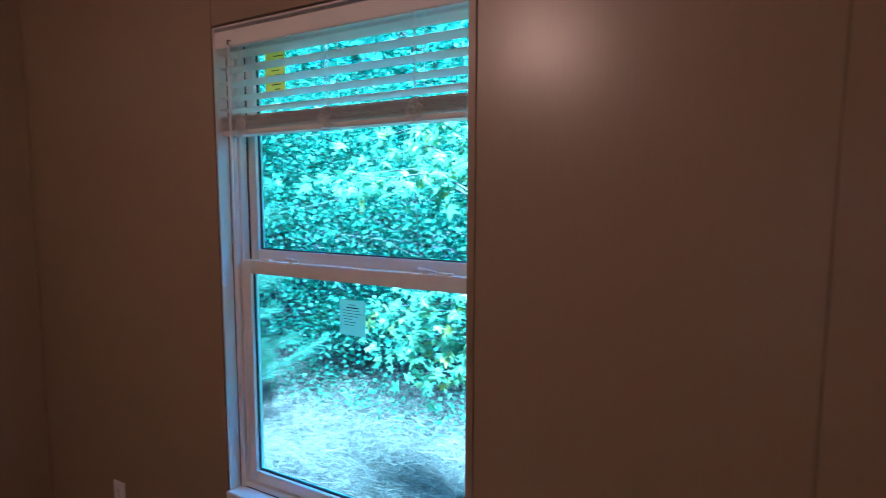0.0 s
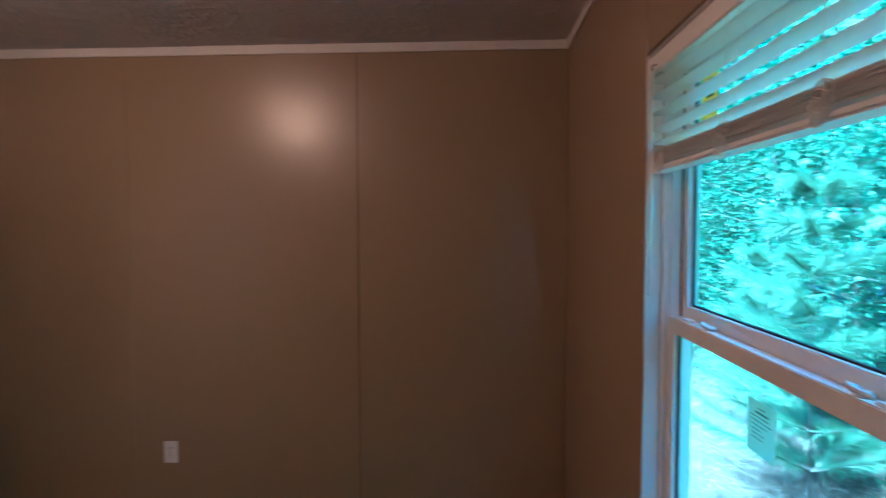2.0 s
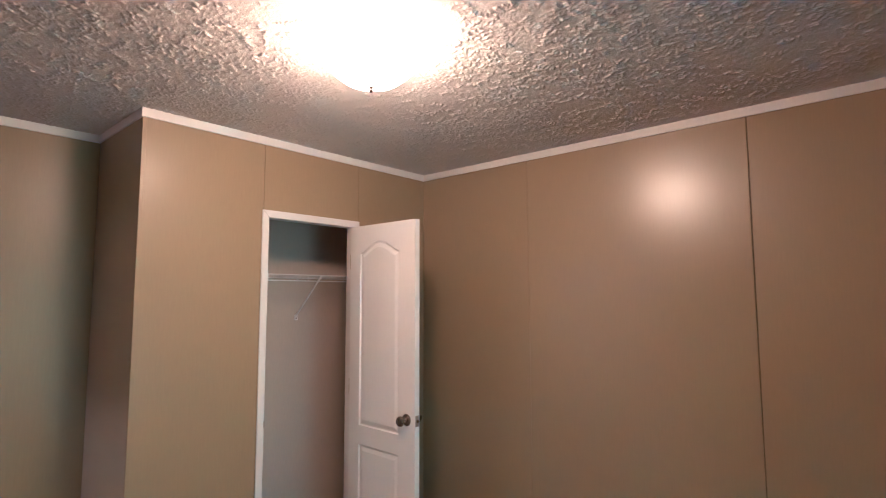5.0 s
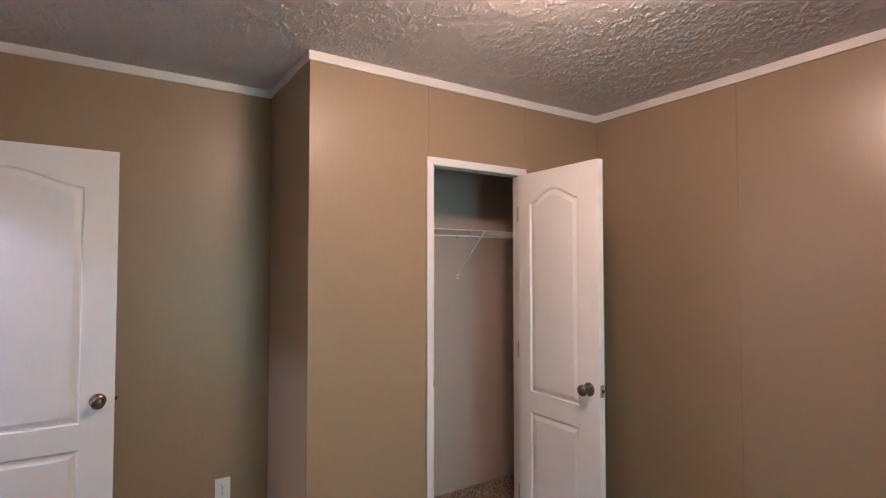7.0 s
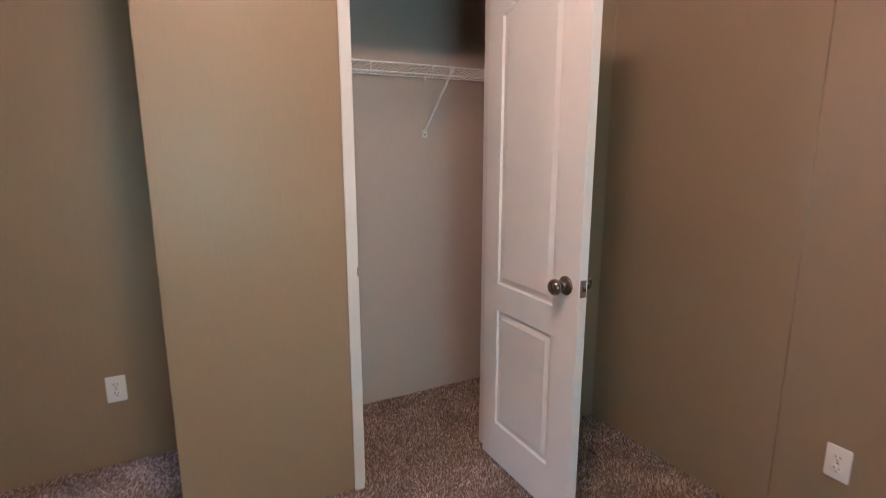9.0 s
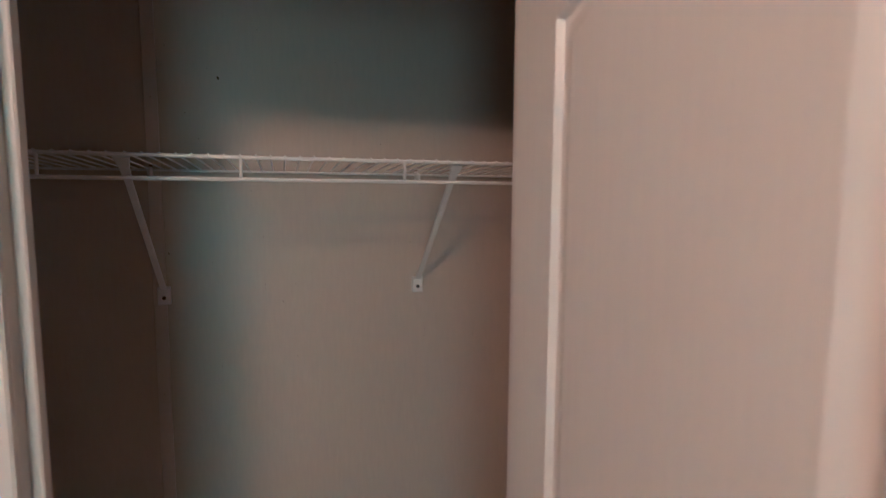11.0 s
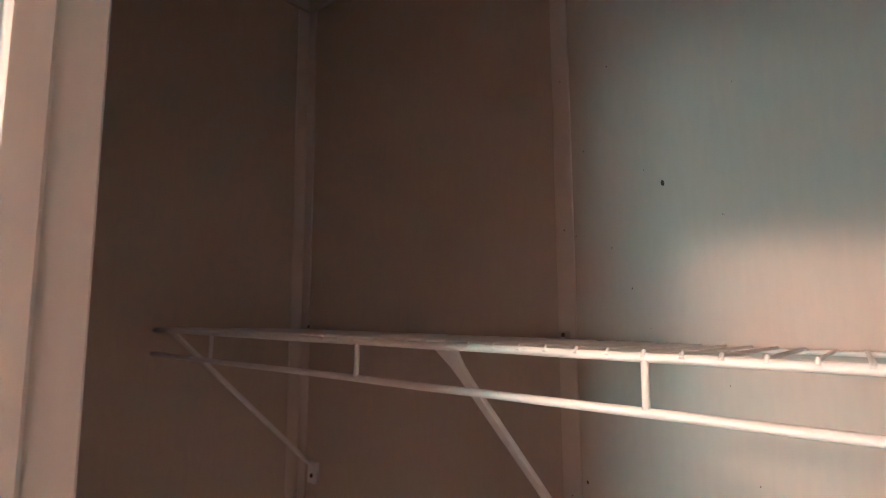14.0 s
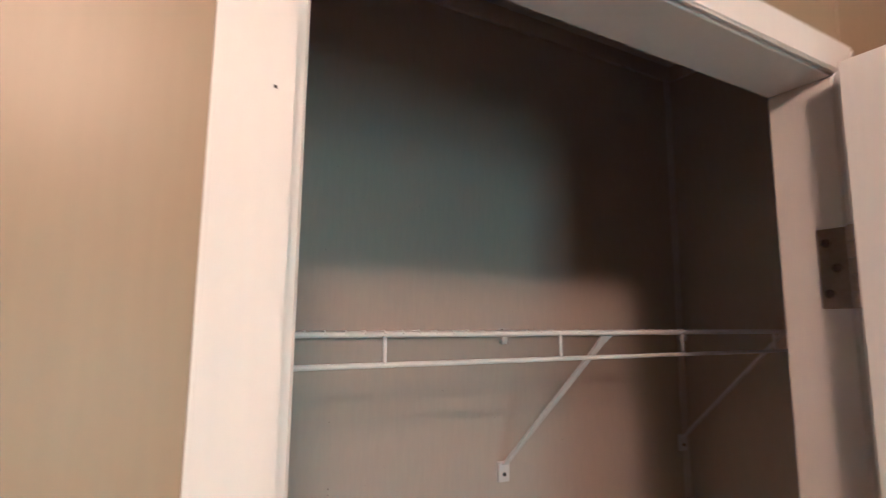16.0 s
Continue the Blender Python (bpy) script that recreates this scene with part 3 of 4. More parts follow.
def bracket(x_top, x_foot):
    """A flat strut from the front rail down to a screwed foot on the wall."""
    b = thing("shelf_bracket", pose(x_foot, BY - 0.006, 1.43), "white steel strut bracing the wire shelf to the wall", "shelf bracket", "closet shelf brackets")
    top, foot = Vector((x_top - x_foot, SF + 0.0065 - BY + 0.006, SZ - 0.0035 - 1.43)), Vector((0, -0.004, 0.012))
    d = (top - foot).normalized()
    wide = Vector((1, 0, 0))
    thick = d.cross(wide).normalized()
    bm = bmesh.new()
    rings = []
    for q, w, t in ((0.0, 0.0075, 0.0016), (0.06, 0.0062, 0.0032), (0.5, 0.0060, 0.0034), (0.86, 0.0062, 0.0032), (0.94, 0.0085, 0.0022), (1.0, 0.0135, 0.0016)):
        c = foot + (top - foot) * q
        rings.append([bm.verts.new(c + wide * w * i + thick * t * j) for i, j in ((-1, -0.6), (-0.8, -1), (0.8, -1), (1, -0.6), (1, 0.6), (0.8, 1), (-0.8, 1), (-1, 0.6))])
    for a, c in zip(rings, rings[1:]):
        for k in range(8):
            bm.faces.new((a[k], a[(k + 1) % 8], c[(k + 1) % 8], c[k]))
    bm.faces.new(rings[0][::-1]), bm.faces.new(rings[-1])
    part("strut", bm, WIRE, b)
    part("foot", boxed(-0.0135, 0.0135, -0.0025, 0.006 - 0.0001, -0.023, 0.017, bevel=0.0012), WIRE, b)
    part("screw", turned(bmesh.new(), [(0.0042, 0), (0.0040, 0.0016), (0.0018, 0.0022)], pose(0, -0.0025, -0.008, 90), 12), NICKEL, b)


for a in ((-1.778, -1.783), (-1.219, -1.222), (-0.634, -0.641), (-0.112, -0.075)):
    bracket(*a)


def clip(x):
    c = thing("shelf_clip", pose(x, BY - 0.0045, 1.700), "small clear-white plastic clip holding the shelf's back wire", "shelf clip", "closet shelf clips")
    part("tab", boxed(-0.0095, 0.0095, -0.0025, 0.0004, -0.012, 0.018, bevel=0.0014), CLIP, c)
    part("saddle", tube(bmesh.new(), [(0, -0.002, -0.010), (0, -0.011, -0.010), (0, -0.0125, -0.002), (0, -0.0095, 0.003), (0, -0.002, 0.004)], 0.0062, 8), PLATE, c)
    part("screw", turned(bmesh.new(), [(0.0034, 0), (0.0030, 0.0010), (0.001, 0.0014)], pose(0, -0.002, 0.013, 90), 10), NICKEL, c)


for x in (-1.806, -1.236, -0.643, -0.062):
    clip(x)

# nail marks on the closet's back wall
marks = bmesh.new()
mk = random.Random(11)
spots = [(-1.096, 1.908, 0.0032), (-1.2, 1.97, 0.0011), (-1.165, 1.83, 0.0012), (-1.14, 1.775, 0.0012), (-1.215, 1.85, 0.0010), (-1.03, 1.86, 0.0009), (-0.97, 1.40, 0.0016), (-0.94, 1.44, 0.0008), (-1.21, 1.52, 0.0020)]
spots += [(mk.uniform(-1.2, -0.3), mk.uniform(1.2, 2.1), mk.uniform(0.0005, 0.0010)) for _ in range(34)]
for x, z, r in spots:
    k = mk.randint(5, 7)
    ring = [marks.verts.new((x + r * mk.uniform(0.5, 0.9) * math.cos(2 * math.pi * i / k), BY - 0.0006, z + r * mk.uniform(0.8, 1.6) * math.sin(2 * math.pi * i / k))) for i in range(k)]
    mid = marks.verts.new((x, BY - 0.0012, z))
    for i in range(k):
        marks.faces.new((ring[i], ring[(i + 1) % k], mid))
nm = part("nail_marks", marks, MARK, bpy.data.objects["wall_closet_back"], "scattered dark nail marks and scuffs")
nm["kind"] = "stuff"
bn = bmesh.new()
for x, y, z in [(-1.231, BY - 0.0043, z) for z in (1.50, 1.86, 2.08, 1.2, 0.8)] + [(OX0 - 0.011, -0.0123, z) for z in (1.62, 1.852, 1.3, 0.9, 0.5)] + [(-2.009, SY + 0.0043, z) for z in (1.85, 1.5, 1.28, 0.95, 0.6)]:
    s = 1 if y < -1 else -1
    turned(bn, [(0.0010, 0), (0.0008, 0.0003), (0.0003, 0.0005)], pose(x, y, z, 90 if s < 0 else -90), 8)
nh = part("nail_heads", bn, MARK, bpy.data.objects["wall_closet_back"], "brown nail heads in the trim")
nh["kind"] = "stuff"

# ---- outlets ----


def outlet(m):
    o = thing("wall_outlet", m, "white duplex wall outlet with a plain cover plate", "outlet", "wall outlets")
    part("cover_plate", boxed(-0.037, 0.037, -0.0055, 0, -0.058, 0.058, bevel=0.003, segments=2), PLATE, o)
    for dz in (-0.0195, 0.0195):
        r = part("receptacle", turned(bmesh.new(), [(0.0170, 0), (0.0170, 0.0020), (0.0155, 0.0026), (0.001, 0.0026)], pose(0, -0.0050, dz, 90), 24), PLATE, o)
        # slots and ground hole are dark patches for the shade inside them, not cut in
        for dx, w, h in ((-0.0065, 0.0024, 0.0090), (0.0065, 0.0024, 0.0075)):
            part("slot", boxed(dx - w / 2, dx + w / 2, -0.0082, -0.0070, dz + 0.003 - h / 2, dz + 0.003 + h / 2), DARK, r)
        part("ground_hole_shade", turned(bmesh.new(), [(0.0026, 0), (0.0026, 0.0007)], pose(0, -0.0074, dz - 0.0080, 90), 10), DARK, r)
    part("screw", turned(bmesh.new(), [(0.0032, 0), (0.0028, 0.0009), (0.001, 0.0011)], pose(0, -0.0055, 0, 90), 10), NICKEL, o)
    return o


o1 = outlet(pose(-2.107, BY, 0.350))
copy_thing(o1, pose(0, -1.083, 0.360, 0, 0, -90))
copy_thing(o1, pose(-0.513, SY, 0.342, 0, 0, 180))

# ---- window ----
YF = SY - 0.045        # face of the vinyl frame
win = thing("window_1", pose((VX0 + VX1) / 2, SY, VZ0), "white vinyl single-hung window looking out on woodland", "window", kind="structure")
wx, wz = (VX0 + VX1) / 2, VZ0


def wpart(name, x0, x1, y0, y1, z0, z1, material=VINYL, parent=win, bevel=0.002, label=""):
    return part(name, boxed(x0 - wx, x1 - wx, y0 - SY, y1 - SY, z0 - wz, z1 - wz, bevel=bevel, segments=2), material, parent, label)


for nm_, b in (("reveal", (VX1 - 0.006, VX1, SY - 0.045, SY - 0.001, VZ0, VZ1)), ("reveal", (VX0, VX0 + 0.006, SY - 0.045, SY - 0.001, VZ0, VZ1)), ("reveal", (VX0 + 0.006, VX1 - 0.006, SY - 0.045, SY - 0.001, VZ1 - 0.006, VZ1)), ("window_sill", (-1.998, VX1 + 0.002, SY - 0.045, SY + 0.010, VZ0 - 0.028, VZ0 + 0.004))):
    wpart(nm_, *b)
# outer frame, stepped
for d, y0, y1 in ((0.026, YF - 0.075, YF), (0.038, YF - 0.075, YF - 0.014)):
    wpart("window_frame", VX1 - d, VX1 - 0.0062, y0, y1, VZ0, VZ1)
    wpart("window_frame", VX0 + 0.0062, VX0 + d, y0, y1, VZ0, VZ1)
    wpart("window_frame", VX0 + d, VX1 - d, y0, y1, VZ0 + 0.0042, VZ0 + d - 0.004)
    wpart("window_frame", VX0 + d, VX1 - d, y0, y1, VZ1 - d, VZ1 - 0.0062)
MR = 1.300             # meeting rail


def sash(name, x0, x1, z0, z1, y0, y1, side, foot, head):
    s = wpart(name, x0, x0 + side, y0, y1, z0, z1)
    wpart("stile", x1 - side, x1, y0, y1, z0, z1, parent=s)
    wpart("rail", x0 + side, x1 - side, y0, y1, z0, z0 + foot, parent=s)
    wpart("rail", x0 + side, x1 - side, y0, y1, z1 - head, z1, parent=s)
    ym = (y0 + y1) / 2
    for b in ((x0 + side, x0 + side + 0.003, ym - 0.004, ym + 0.004, z0 + foot, z1 - head), (x1 - side - 0.003, x1 - side, ym - 0.004, ym + 0.004, z0 + foot, z1 - head), (x0 + side, x1 - side, ym - 0.004, ym + 0.004, z0 + foot, z0 + foot + 0.004)):
        wpart("glazing_bead", *b, material=DARK, parent=s, bevel=0)
    g = wpart("pane", x0 + side, x1 - side, ym - 0.002, ym + 0.002, z0 + foot, z1 - head, material=GLASS, parent=s, bevel=0)
    g.visible_shadow = False
    return s


low = sash("lower_sash", VX0 + 0.040, VX1 - 0.040, VZ0 + 0.022, MR, YF - 0.042, YF - 0.012, 0.030, 0.040, 0.042)
upp = sash("upper_sash", VX0 + 0.040, VX1 - 0.040, MR - 0.012, VZ1 - 0.030, YF - 0.074, YF - 0.044, 0.034, 0.044, 0.034)
wpart("channel_edge", VX1 - 0.0405, VX1 - 0.0385, YF - 0.0435, YF - 0.0400, MR, VZ1 - 0.03, DARK, upp, 0)
for x in (-1.375, -1.847):
    lk = part("sash_lock", turned(bmesh.new(), [(0.014, 0), (0.015, 0.003), (0.013, 0.008), (0.006, 0.010)], pose(x - wx, YF - 0.028 - SY, MR - wz), 16), VINYL, low, "white cam sash lock")
    part("lever", tube(bmesh.new(), [(x - wx, YF - 0.026 - SY, MR + 0.010 - wz), (x - wx + 0.018, YF - 0.018 - SY, MR + 0.013 - wz), (x - wx - 0.0, YF - 0.012 - SY, MR + 0.012 - wz), (x - wx - 0.034, YF - 0.016 - SY, MR + 0.008 - wz)], [0.004, 0.005, 0.0055, 0.003], 8), VINYL, lk)
for x in (-1.262, -1.905):
    wpart("tilt_latch", x - 0.022, x + 0.022, YF - 0.036, YF - 0.016, MR, MR + 0.006, VINYL, low, 0.002)
# papers on the glass
yg = YF - 0.059 + 0.004
lab = thing("window_label", pose(-1.292, yg, 1.900), "yellow printed energy label stuck on the upper pane", "label")
part("sheet", boxed(-0.041, 0.041, -0.0004, 0.0004, -0.090, 0.090), YELLOW, lab)
lr = random.Random(3)
for k in range(11):
    z = 0.076 - k * 0.0142
    x0 = -0.034 + lr.uniform(0, 0.02)
    part("print_line", boxed(x0, x0 + lr.uniform(0.02, 0.044), 0.0005, 0.0008, z - 0.0015, z + 0.0015 + (0.003 if k in (0, 8) else 0)), INK, lab)
yl = YF - 0.027 + 0.004
note = thing("window_notice", pose(-1.602, yl, 1.154), "pale printed notice sheet stuck on the lower pane", "notice")
part("sheet", boxed(-0.046, 0.046, -0.0004, 0.0004, -0.052, 0.052), PAPER, note)
for k, (a, b, t) in enumerate(((-0.012, 0.012, 1.0), (-0.02, 0.024, 1.8), (-0.034, 0.026, 0.8), (-0.034, 0.036, 0.8), (-0.034, 0.020, 0.8), (-0.030, 0.0, 0.8), (-0.03, 0.012, 0.8), (-0.03, 0.006, 0.8))):
    z = 0.038 - k * 0.0085
    part("print_line", boxed(-b, -a, 0.0005, 0.0008, z - 0.001 * t, z + 0.001 * t), INK, note)

# ---- blind ----
bwx = -1.575
blind = thing("window_blind", pose(bwx, SY - 0.006, 1.72), "white faux-wood blind raised high, slats stacked at its foot", "blind")
BW = 0.4175
yb = -0.020


def bpart(name, x0, x1, y0, y1, z0, z1, bevel=0.0015, parent=blind, material=BLIND):
    return part(name, boxed(x0, x1, y0, y1, z0 - 1.72, z1 - 1.72, bevel=bevel, segments=2), material, parent)


bpart("headrail", -BW, BW, yb - 0.022, yb + 0.022, 1.962, 1.990)
bpart("valance", -BW - 0.006, BW + 0.006, yb + 0.023, yb + 0.031, 1.945, 1.994, 0.003)
bpart("valance_return", BW - 0.002, BW + 0.006, yb - 0.02, yb + 0.0225, 1.945, 1.994, 0.002)


def slat(name, z, tilt, sag, thick=1.0, shift=0.0):
    bm = bmesh.new()
    sec = [(y, h * thick) for y, h in ((-0.025, 0.0), (-0.0235, 0.0014), (0, 0.0026), (0.0235, 0.0014), (0.025, 0.0), (0.0235, -0.0010), (0, -0.0002), (-0.0235, -0.0010))]
    c, s_ = math.cos(radians(tilt)), math.sin(radians(tilt))
    rings = []
    for k in range(9):
        xx = -BW + 2 * BW * k / 8
        dz = -sag * (1 - (2 * k / 8 - 1) ** 2)
        rings.append([bm.verts.new((xx, yb + shift + y * c - h * s_, z - 1.72 + y * s_ + h * c + dz)) for y, h in sec])
    for a, b in zip(rings, rings[1:]):
        for k in range(8):
            bm.faces.new((a[k], a[(k + 1) % 8], b[(k + 1) % 8], b[k]))
    bm.faces.new(rings[0][::-1]), bm.faces.new(rings[-1])
    return part(name, bm, SLAT if name == "slat" else BLIND, blind)


for z in (1.930, 1.887, 1.844, 1.801, 1.764):
    slat("slat", z, 5, 0.0012)
sr = random.Random(8)
for k in range(10):
    slat("stacked_slat", 1.7445 - k * 0.0041, sr.uniform(-2.5, 1.5), sr.uniform(0, 0.0010), 0.72, sr.uniform(-0.003, 0.003))
bpart("bottom_rail", -BW, BW, yb - 0.026, yb + 0.026, 1.688, 1.702, 0.004)
for gx in (-1.252, -1.576, -1.852):
    lx = gx - bwx
    for y in (yb + 0.026, yb - 0.027):
        part("ladder_cord", tube(bmesh.new(), [(lx, y, 1.962 - 1.72), (lx + 0.001, y, 1.85 - 1.72), (lx, y, 1.69 - 1.72)], 0.0008, 5), CORD, blind)
    part("lift_cord", tube(bmesh.new(), [(lx + 0.012, yb + 0.001, 1.962 - 1.72), (lx + 0.012, yb + 0.001, 1.75 - 1.72)], 0.0009, 5), CORD, blind)
    cr = random.Random(int(-gx * 100))
    pts, ph = [], cr.uniform(0, 6.28)
    cx_, cz_ = 0.0, 0.022
    for k in range(110):
        if k % 10 == 0:
            rx, rz = cr.uniform(0.006, 0.022), cr.uniform(0.006, 0.020)
            tx, tz = cr.uniform(-0.016, 0.016), cr.uniform(-0.034, 0.018)
        cx_, cz_ = cx_ + (tx - cx_) * 0.25, cz_ + (tz - cz_) * 0.25
        ph += 0.62
        pts.append((lx + cx_ + rx * math.cos(ph), yb + 0.031 + 0.004 * math.sin(k * 0.37), cz_ + rz * math.sin(ph)))
    part("cord_tangle", tube(bmesh.new(), pts, 0.0013, 5), CORD, blind, "slack tangled ladder cord")
wd = part("tilt_wand", tube(bmesh.new(), [(-1.222 - bwx, yb + 0.040, 1.945 - 1.72), (-1.221 - bwx, yb + 0.041, 1.6 - 1.72), (-1.219 - bwx, yb + 0.041, 1.36 - 1.72)], 0.0042, 8), BLIND, blind, "long white tilt wand")
part("wand_hook", tube(bmesh.new(), [(-1.222 - bwx, yb + 0.031, 1.962 - 1.72), (-1.222 - bwx, yb + 0.042, 1.960 - 1.72), (-1.222 - bwx, yb + 0.041, 1.944 - 1.72)], 0.0022, 6), NICKEL, wd)

# ---- outside ----
GZ = -0.75
rng = np.random.default_rng(21)


def ground_mesh():
    xs = np.concatenate([[-900, -200, -60], np.arange(-14, 22.1, 0.4), [60, 200, 900]])
    ys = np.concatenate([[-900, -200, -60], np.arange(-24, 6.1, 0.4), [60, 200, 900]])
    vs = []
    for y in ys:
        for x in xs:
            near_ = abs(x) < 30 and abs(y) < 30
            vs.append((x, y, GZ + (0.10 * noise.noise((x * 0.5, y * 0.5, 0)) + 0.03 * noise.noise((x * 2, y * 2, 3)) + max(0, -y - 7.0) * 0.05 if near_ else 0.4)))
    n = len(xs)
    return polys("ground", vs, [(j * n + i, j * n + i + 1, (j + 1) * n + i + 1, (j + 1) * n + i) for j in range(len(ys) - 1) for i in range(n - 1)], SOIL, True)


def gz(x, y):
    return GZ + 0.10 * noise.noise((x * 0.5, y * 0.5, 0)) + 0.03 * noise.noise((x * 2, y * 2, 3)) + max(0, -y - 7.0) * 0.05


tagged(new("ground", ground_mesh()), "bare pale soil strewn with dry leaves", "ground", kind="structure")
solid("house_skirting", boxed(WX - 1.4, 0.2, SY - 0.125, SY - 0.02, GZ - 0.2, -0.1), SIDING, "grey siding skirt below the window wall", "skirting", "structure")

SHAPES = {
    "oval": ([(0, 0, 0), (0.36, 0.22, 0.05), (0.40, 0.58, 0.06), (0, 1.0, -0.05), (-0.40, 0.58, 0.06), (-0.36, 0.22, 0.05)], [(0, 1, 2, 3), (0, 3, 4, 5)]),
    "star": ([(0, 0, 0), (0.5, 0.05, -0.04), (0.20, 0.28, 0.02), (0.62, 0.52, -0.06), (0.17, 0.52, 0.02), (0, 1.05, -0.10), (-0.17, 0.52, 0.02), (-0.62, 0.52, -0.06), (-0.20, 0.28, 0.02), (-0.5, 0.05, -0.04)], [(0, 1, 2), (0, 2, 3, 4), (0, 4, 5, 6), (0, 6, 7, 8), (0, 8, 9)]),
    "needle": ([(-0.012, 0, 0), (0.012, 0, 0), (0.006, 1, -0.06), (-0.006, 1, -0.06)], [(0, 1, 2, 3)]),
}


def leaves(name, centres, sizes, shape, material, droop=0.3, ups=0.7):
    """Many loose leaves in one mesh, each turned its own way."""
    pts, faces = SHAPES[shape]
    pts = np.array(pts)
    n = len(centres)
    tip = rng.normal(0, 1, (n, 3))
    tip[:, 2] = tip[:, 2] * 0.5 - droop
    tip /= np.linalg.norm(tip, axis=1)[:, None]
    up = rng.normal(0, 0.5, (n, 3)) + np.array([0, 0.35, ups])
    up -= tip * (up * tip).sum(1)[:, None]
    up /= np.linalg.norm(up, axis=1)[:, None]
    side = np.cross(tip, up)
    v = np.asarray(centres)[:, None, :] + np.asarray(sizes)[:, None, None] * (side[:, None, :] * pts[None, :, 0:1] + tip[:, None, :] * pts[None, :, 1:2] + up[:, None, :] * pts[None, :, 2:3])
    k = len(pts)
    fs = [tuple(i * k + q for q in f) for i in range(n) for f in faces]
    return polys(name, v.reshape(-1, 3).tolist(), fs, material)


def clumps(n, spread, anchors):
    a = np.asarray(anchors)[rng.integers(0, len(anchors), n)]
    return a + rng.normal(0, 1, (n, 3)) * np.asarray(spread)


def branchy(x, y, h, lean, limbs, r, seed):
    """A leaning tapered trunk with bent limbs; gives the mesh and points along the limbs."""
    q = random.Random(seed)
    z0 = gz(x, y) - 0.05
    bm = bmesh.new()
    base = Vector((0, 0, -0.05))
    pts = [base + Vector((lean[0] * k / 6 + q.uniform(-0.04, 0.04) * h / 3, lean[1] * k / 6 + q.uniform(-0.04, 0.04) * h / 3, h * k / 6)) for k in range(7)]
    tube(bm, pts, [r * (1 - 0.8 * k / 6) for k in range(7)], 8)
    ends = []
    for _ in range(limbs):
        k = q.randint(1, 5)
        a, ln = q.uniform(0, 6.28), h * q.uniform(0.22, 0.48)
        d = Vector((math.cos(a), math.sin(a), q.uniform(0.0, 0.8)))
        lp = [pts[k] + d * ln * s + Vector((0, 0, -0.25 * ln * s * s)) + Vector((q.uniform(-1, 1), q.uniform(-1, 1), q.uniform(-1, 1))) * 0.05 * ln * (s > 0) for s in (0, 0.3, 0.6, 1)]
        tube(bm, lp, [r * 0.4, r * 0.3, r * 0.2, r * 0.07], 6)
        ends += [tuple(lp[2]), tuple(lp[3]), tuple((lp[2] + lp[3]) / 2), tuple((lp[1] + lp[2]) / 2)]
    return bm, ends + [tuple(p) for p in pts[3:]]


def shrub(name, x, y, h, count, size, shape, material, label, seed, limbs=12, r=0.03, spread=0.22, lean=(0.1, 0.1), category="shrub", droop=0.3):
    q = gz(x, y)
    t = thing(name, pose(x, y, q), label, category)
    bm, ends = branchy(x, y, h, lean, limbs, r, seed)
    part("trunk", bm, BARK, t)
    c = clumps(count, (spread, spread, spread * 0.8), ends)
    c = c[c[:, 2] > 0.05]
    cr_ = part("crown", leaves("crown", c, rng.uniform(0.6, 1.25, len(c)) * size, shape, material, droop), material, t)
    cr_["kind"] = "stuff"
    return t


pr = random.Random(31)
# a belt of broad-leaved shrubs along the clearing
for k in range(22):
    x = -9.2 + k * 0.92 + pr.uniform(-0.25, 0.25)
    y = -7.3 - pr.uniform(0, 0.7) - 0.10 * max(0, x)
    if x > 0.6:
        y += 0.25 * min(x - 0.6, 3)
    shrub("shrub", x, y, pr.uniform(3.2, 4.7), 9500 if x > -1.4 else 1800, 0.046 if x > -1.4 else 0.085, "oval", LEAF, "dense green broad-leaved shrub at the wood's edge", 40 + k, 16, 0.028, 0.30, (pr.uniform(-0.3, 0.3), 0.25))
# taller wood behind, raised and run on unseen westward to block sky light
for k in range(22):
    x = -16 + k * 1.4 + pr.uniform(-0.4, 0.4)
    shrub("tree", x, -9.6 - pr.uniform(0, 2.2), pr.uniform(9.0, 12.0), 7000 if -2 < x < 12 else 1500, 0.15 if -2 < x < 12 else 0.30, "oval", FARLEAF, "tall leafy woodland tree behind the shrubs", 80 + k, 24, 0.10, 0.66, (pr.uniform(-0.5, 0.5), 0.3), "tree")
# shrubs and trees added at both ends, mostly out of view, to block sky light
for x, y in ((-7.2, -4.4), (-8.6, -2.6), (-7.8, -6.2), (-9.5, -0.5), (6.8, -4.6), (8.2, -2.4), (7.6, -6.6)):
    shrub("shrub", x, y, pr.uniform(2.6, 3.6), 1800, 0.09, "oval", LEAF, "dense green broad-leaved shrub at the wood's edge", int(900 + x * 10), 16, 0.028, 0.34, (pr.uniform(-0.3, 0.3), 0.1))
for x, y in ((-9.4, -4.2), (-10.2, -1.6), (-10.0, -7.0), (9.4, -4.0), (9.9, -1.2)):
    shrub("tree", x, y, pr.uniform(8.0, 10.0), 2000, 0.30, "oval", FARLEAF, "tall leafy woodland tree behind the shrubs", int(1200 + x * 10), 24, 0.10, 0.7, (0.0, 0.2), "tree")
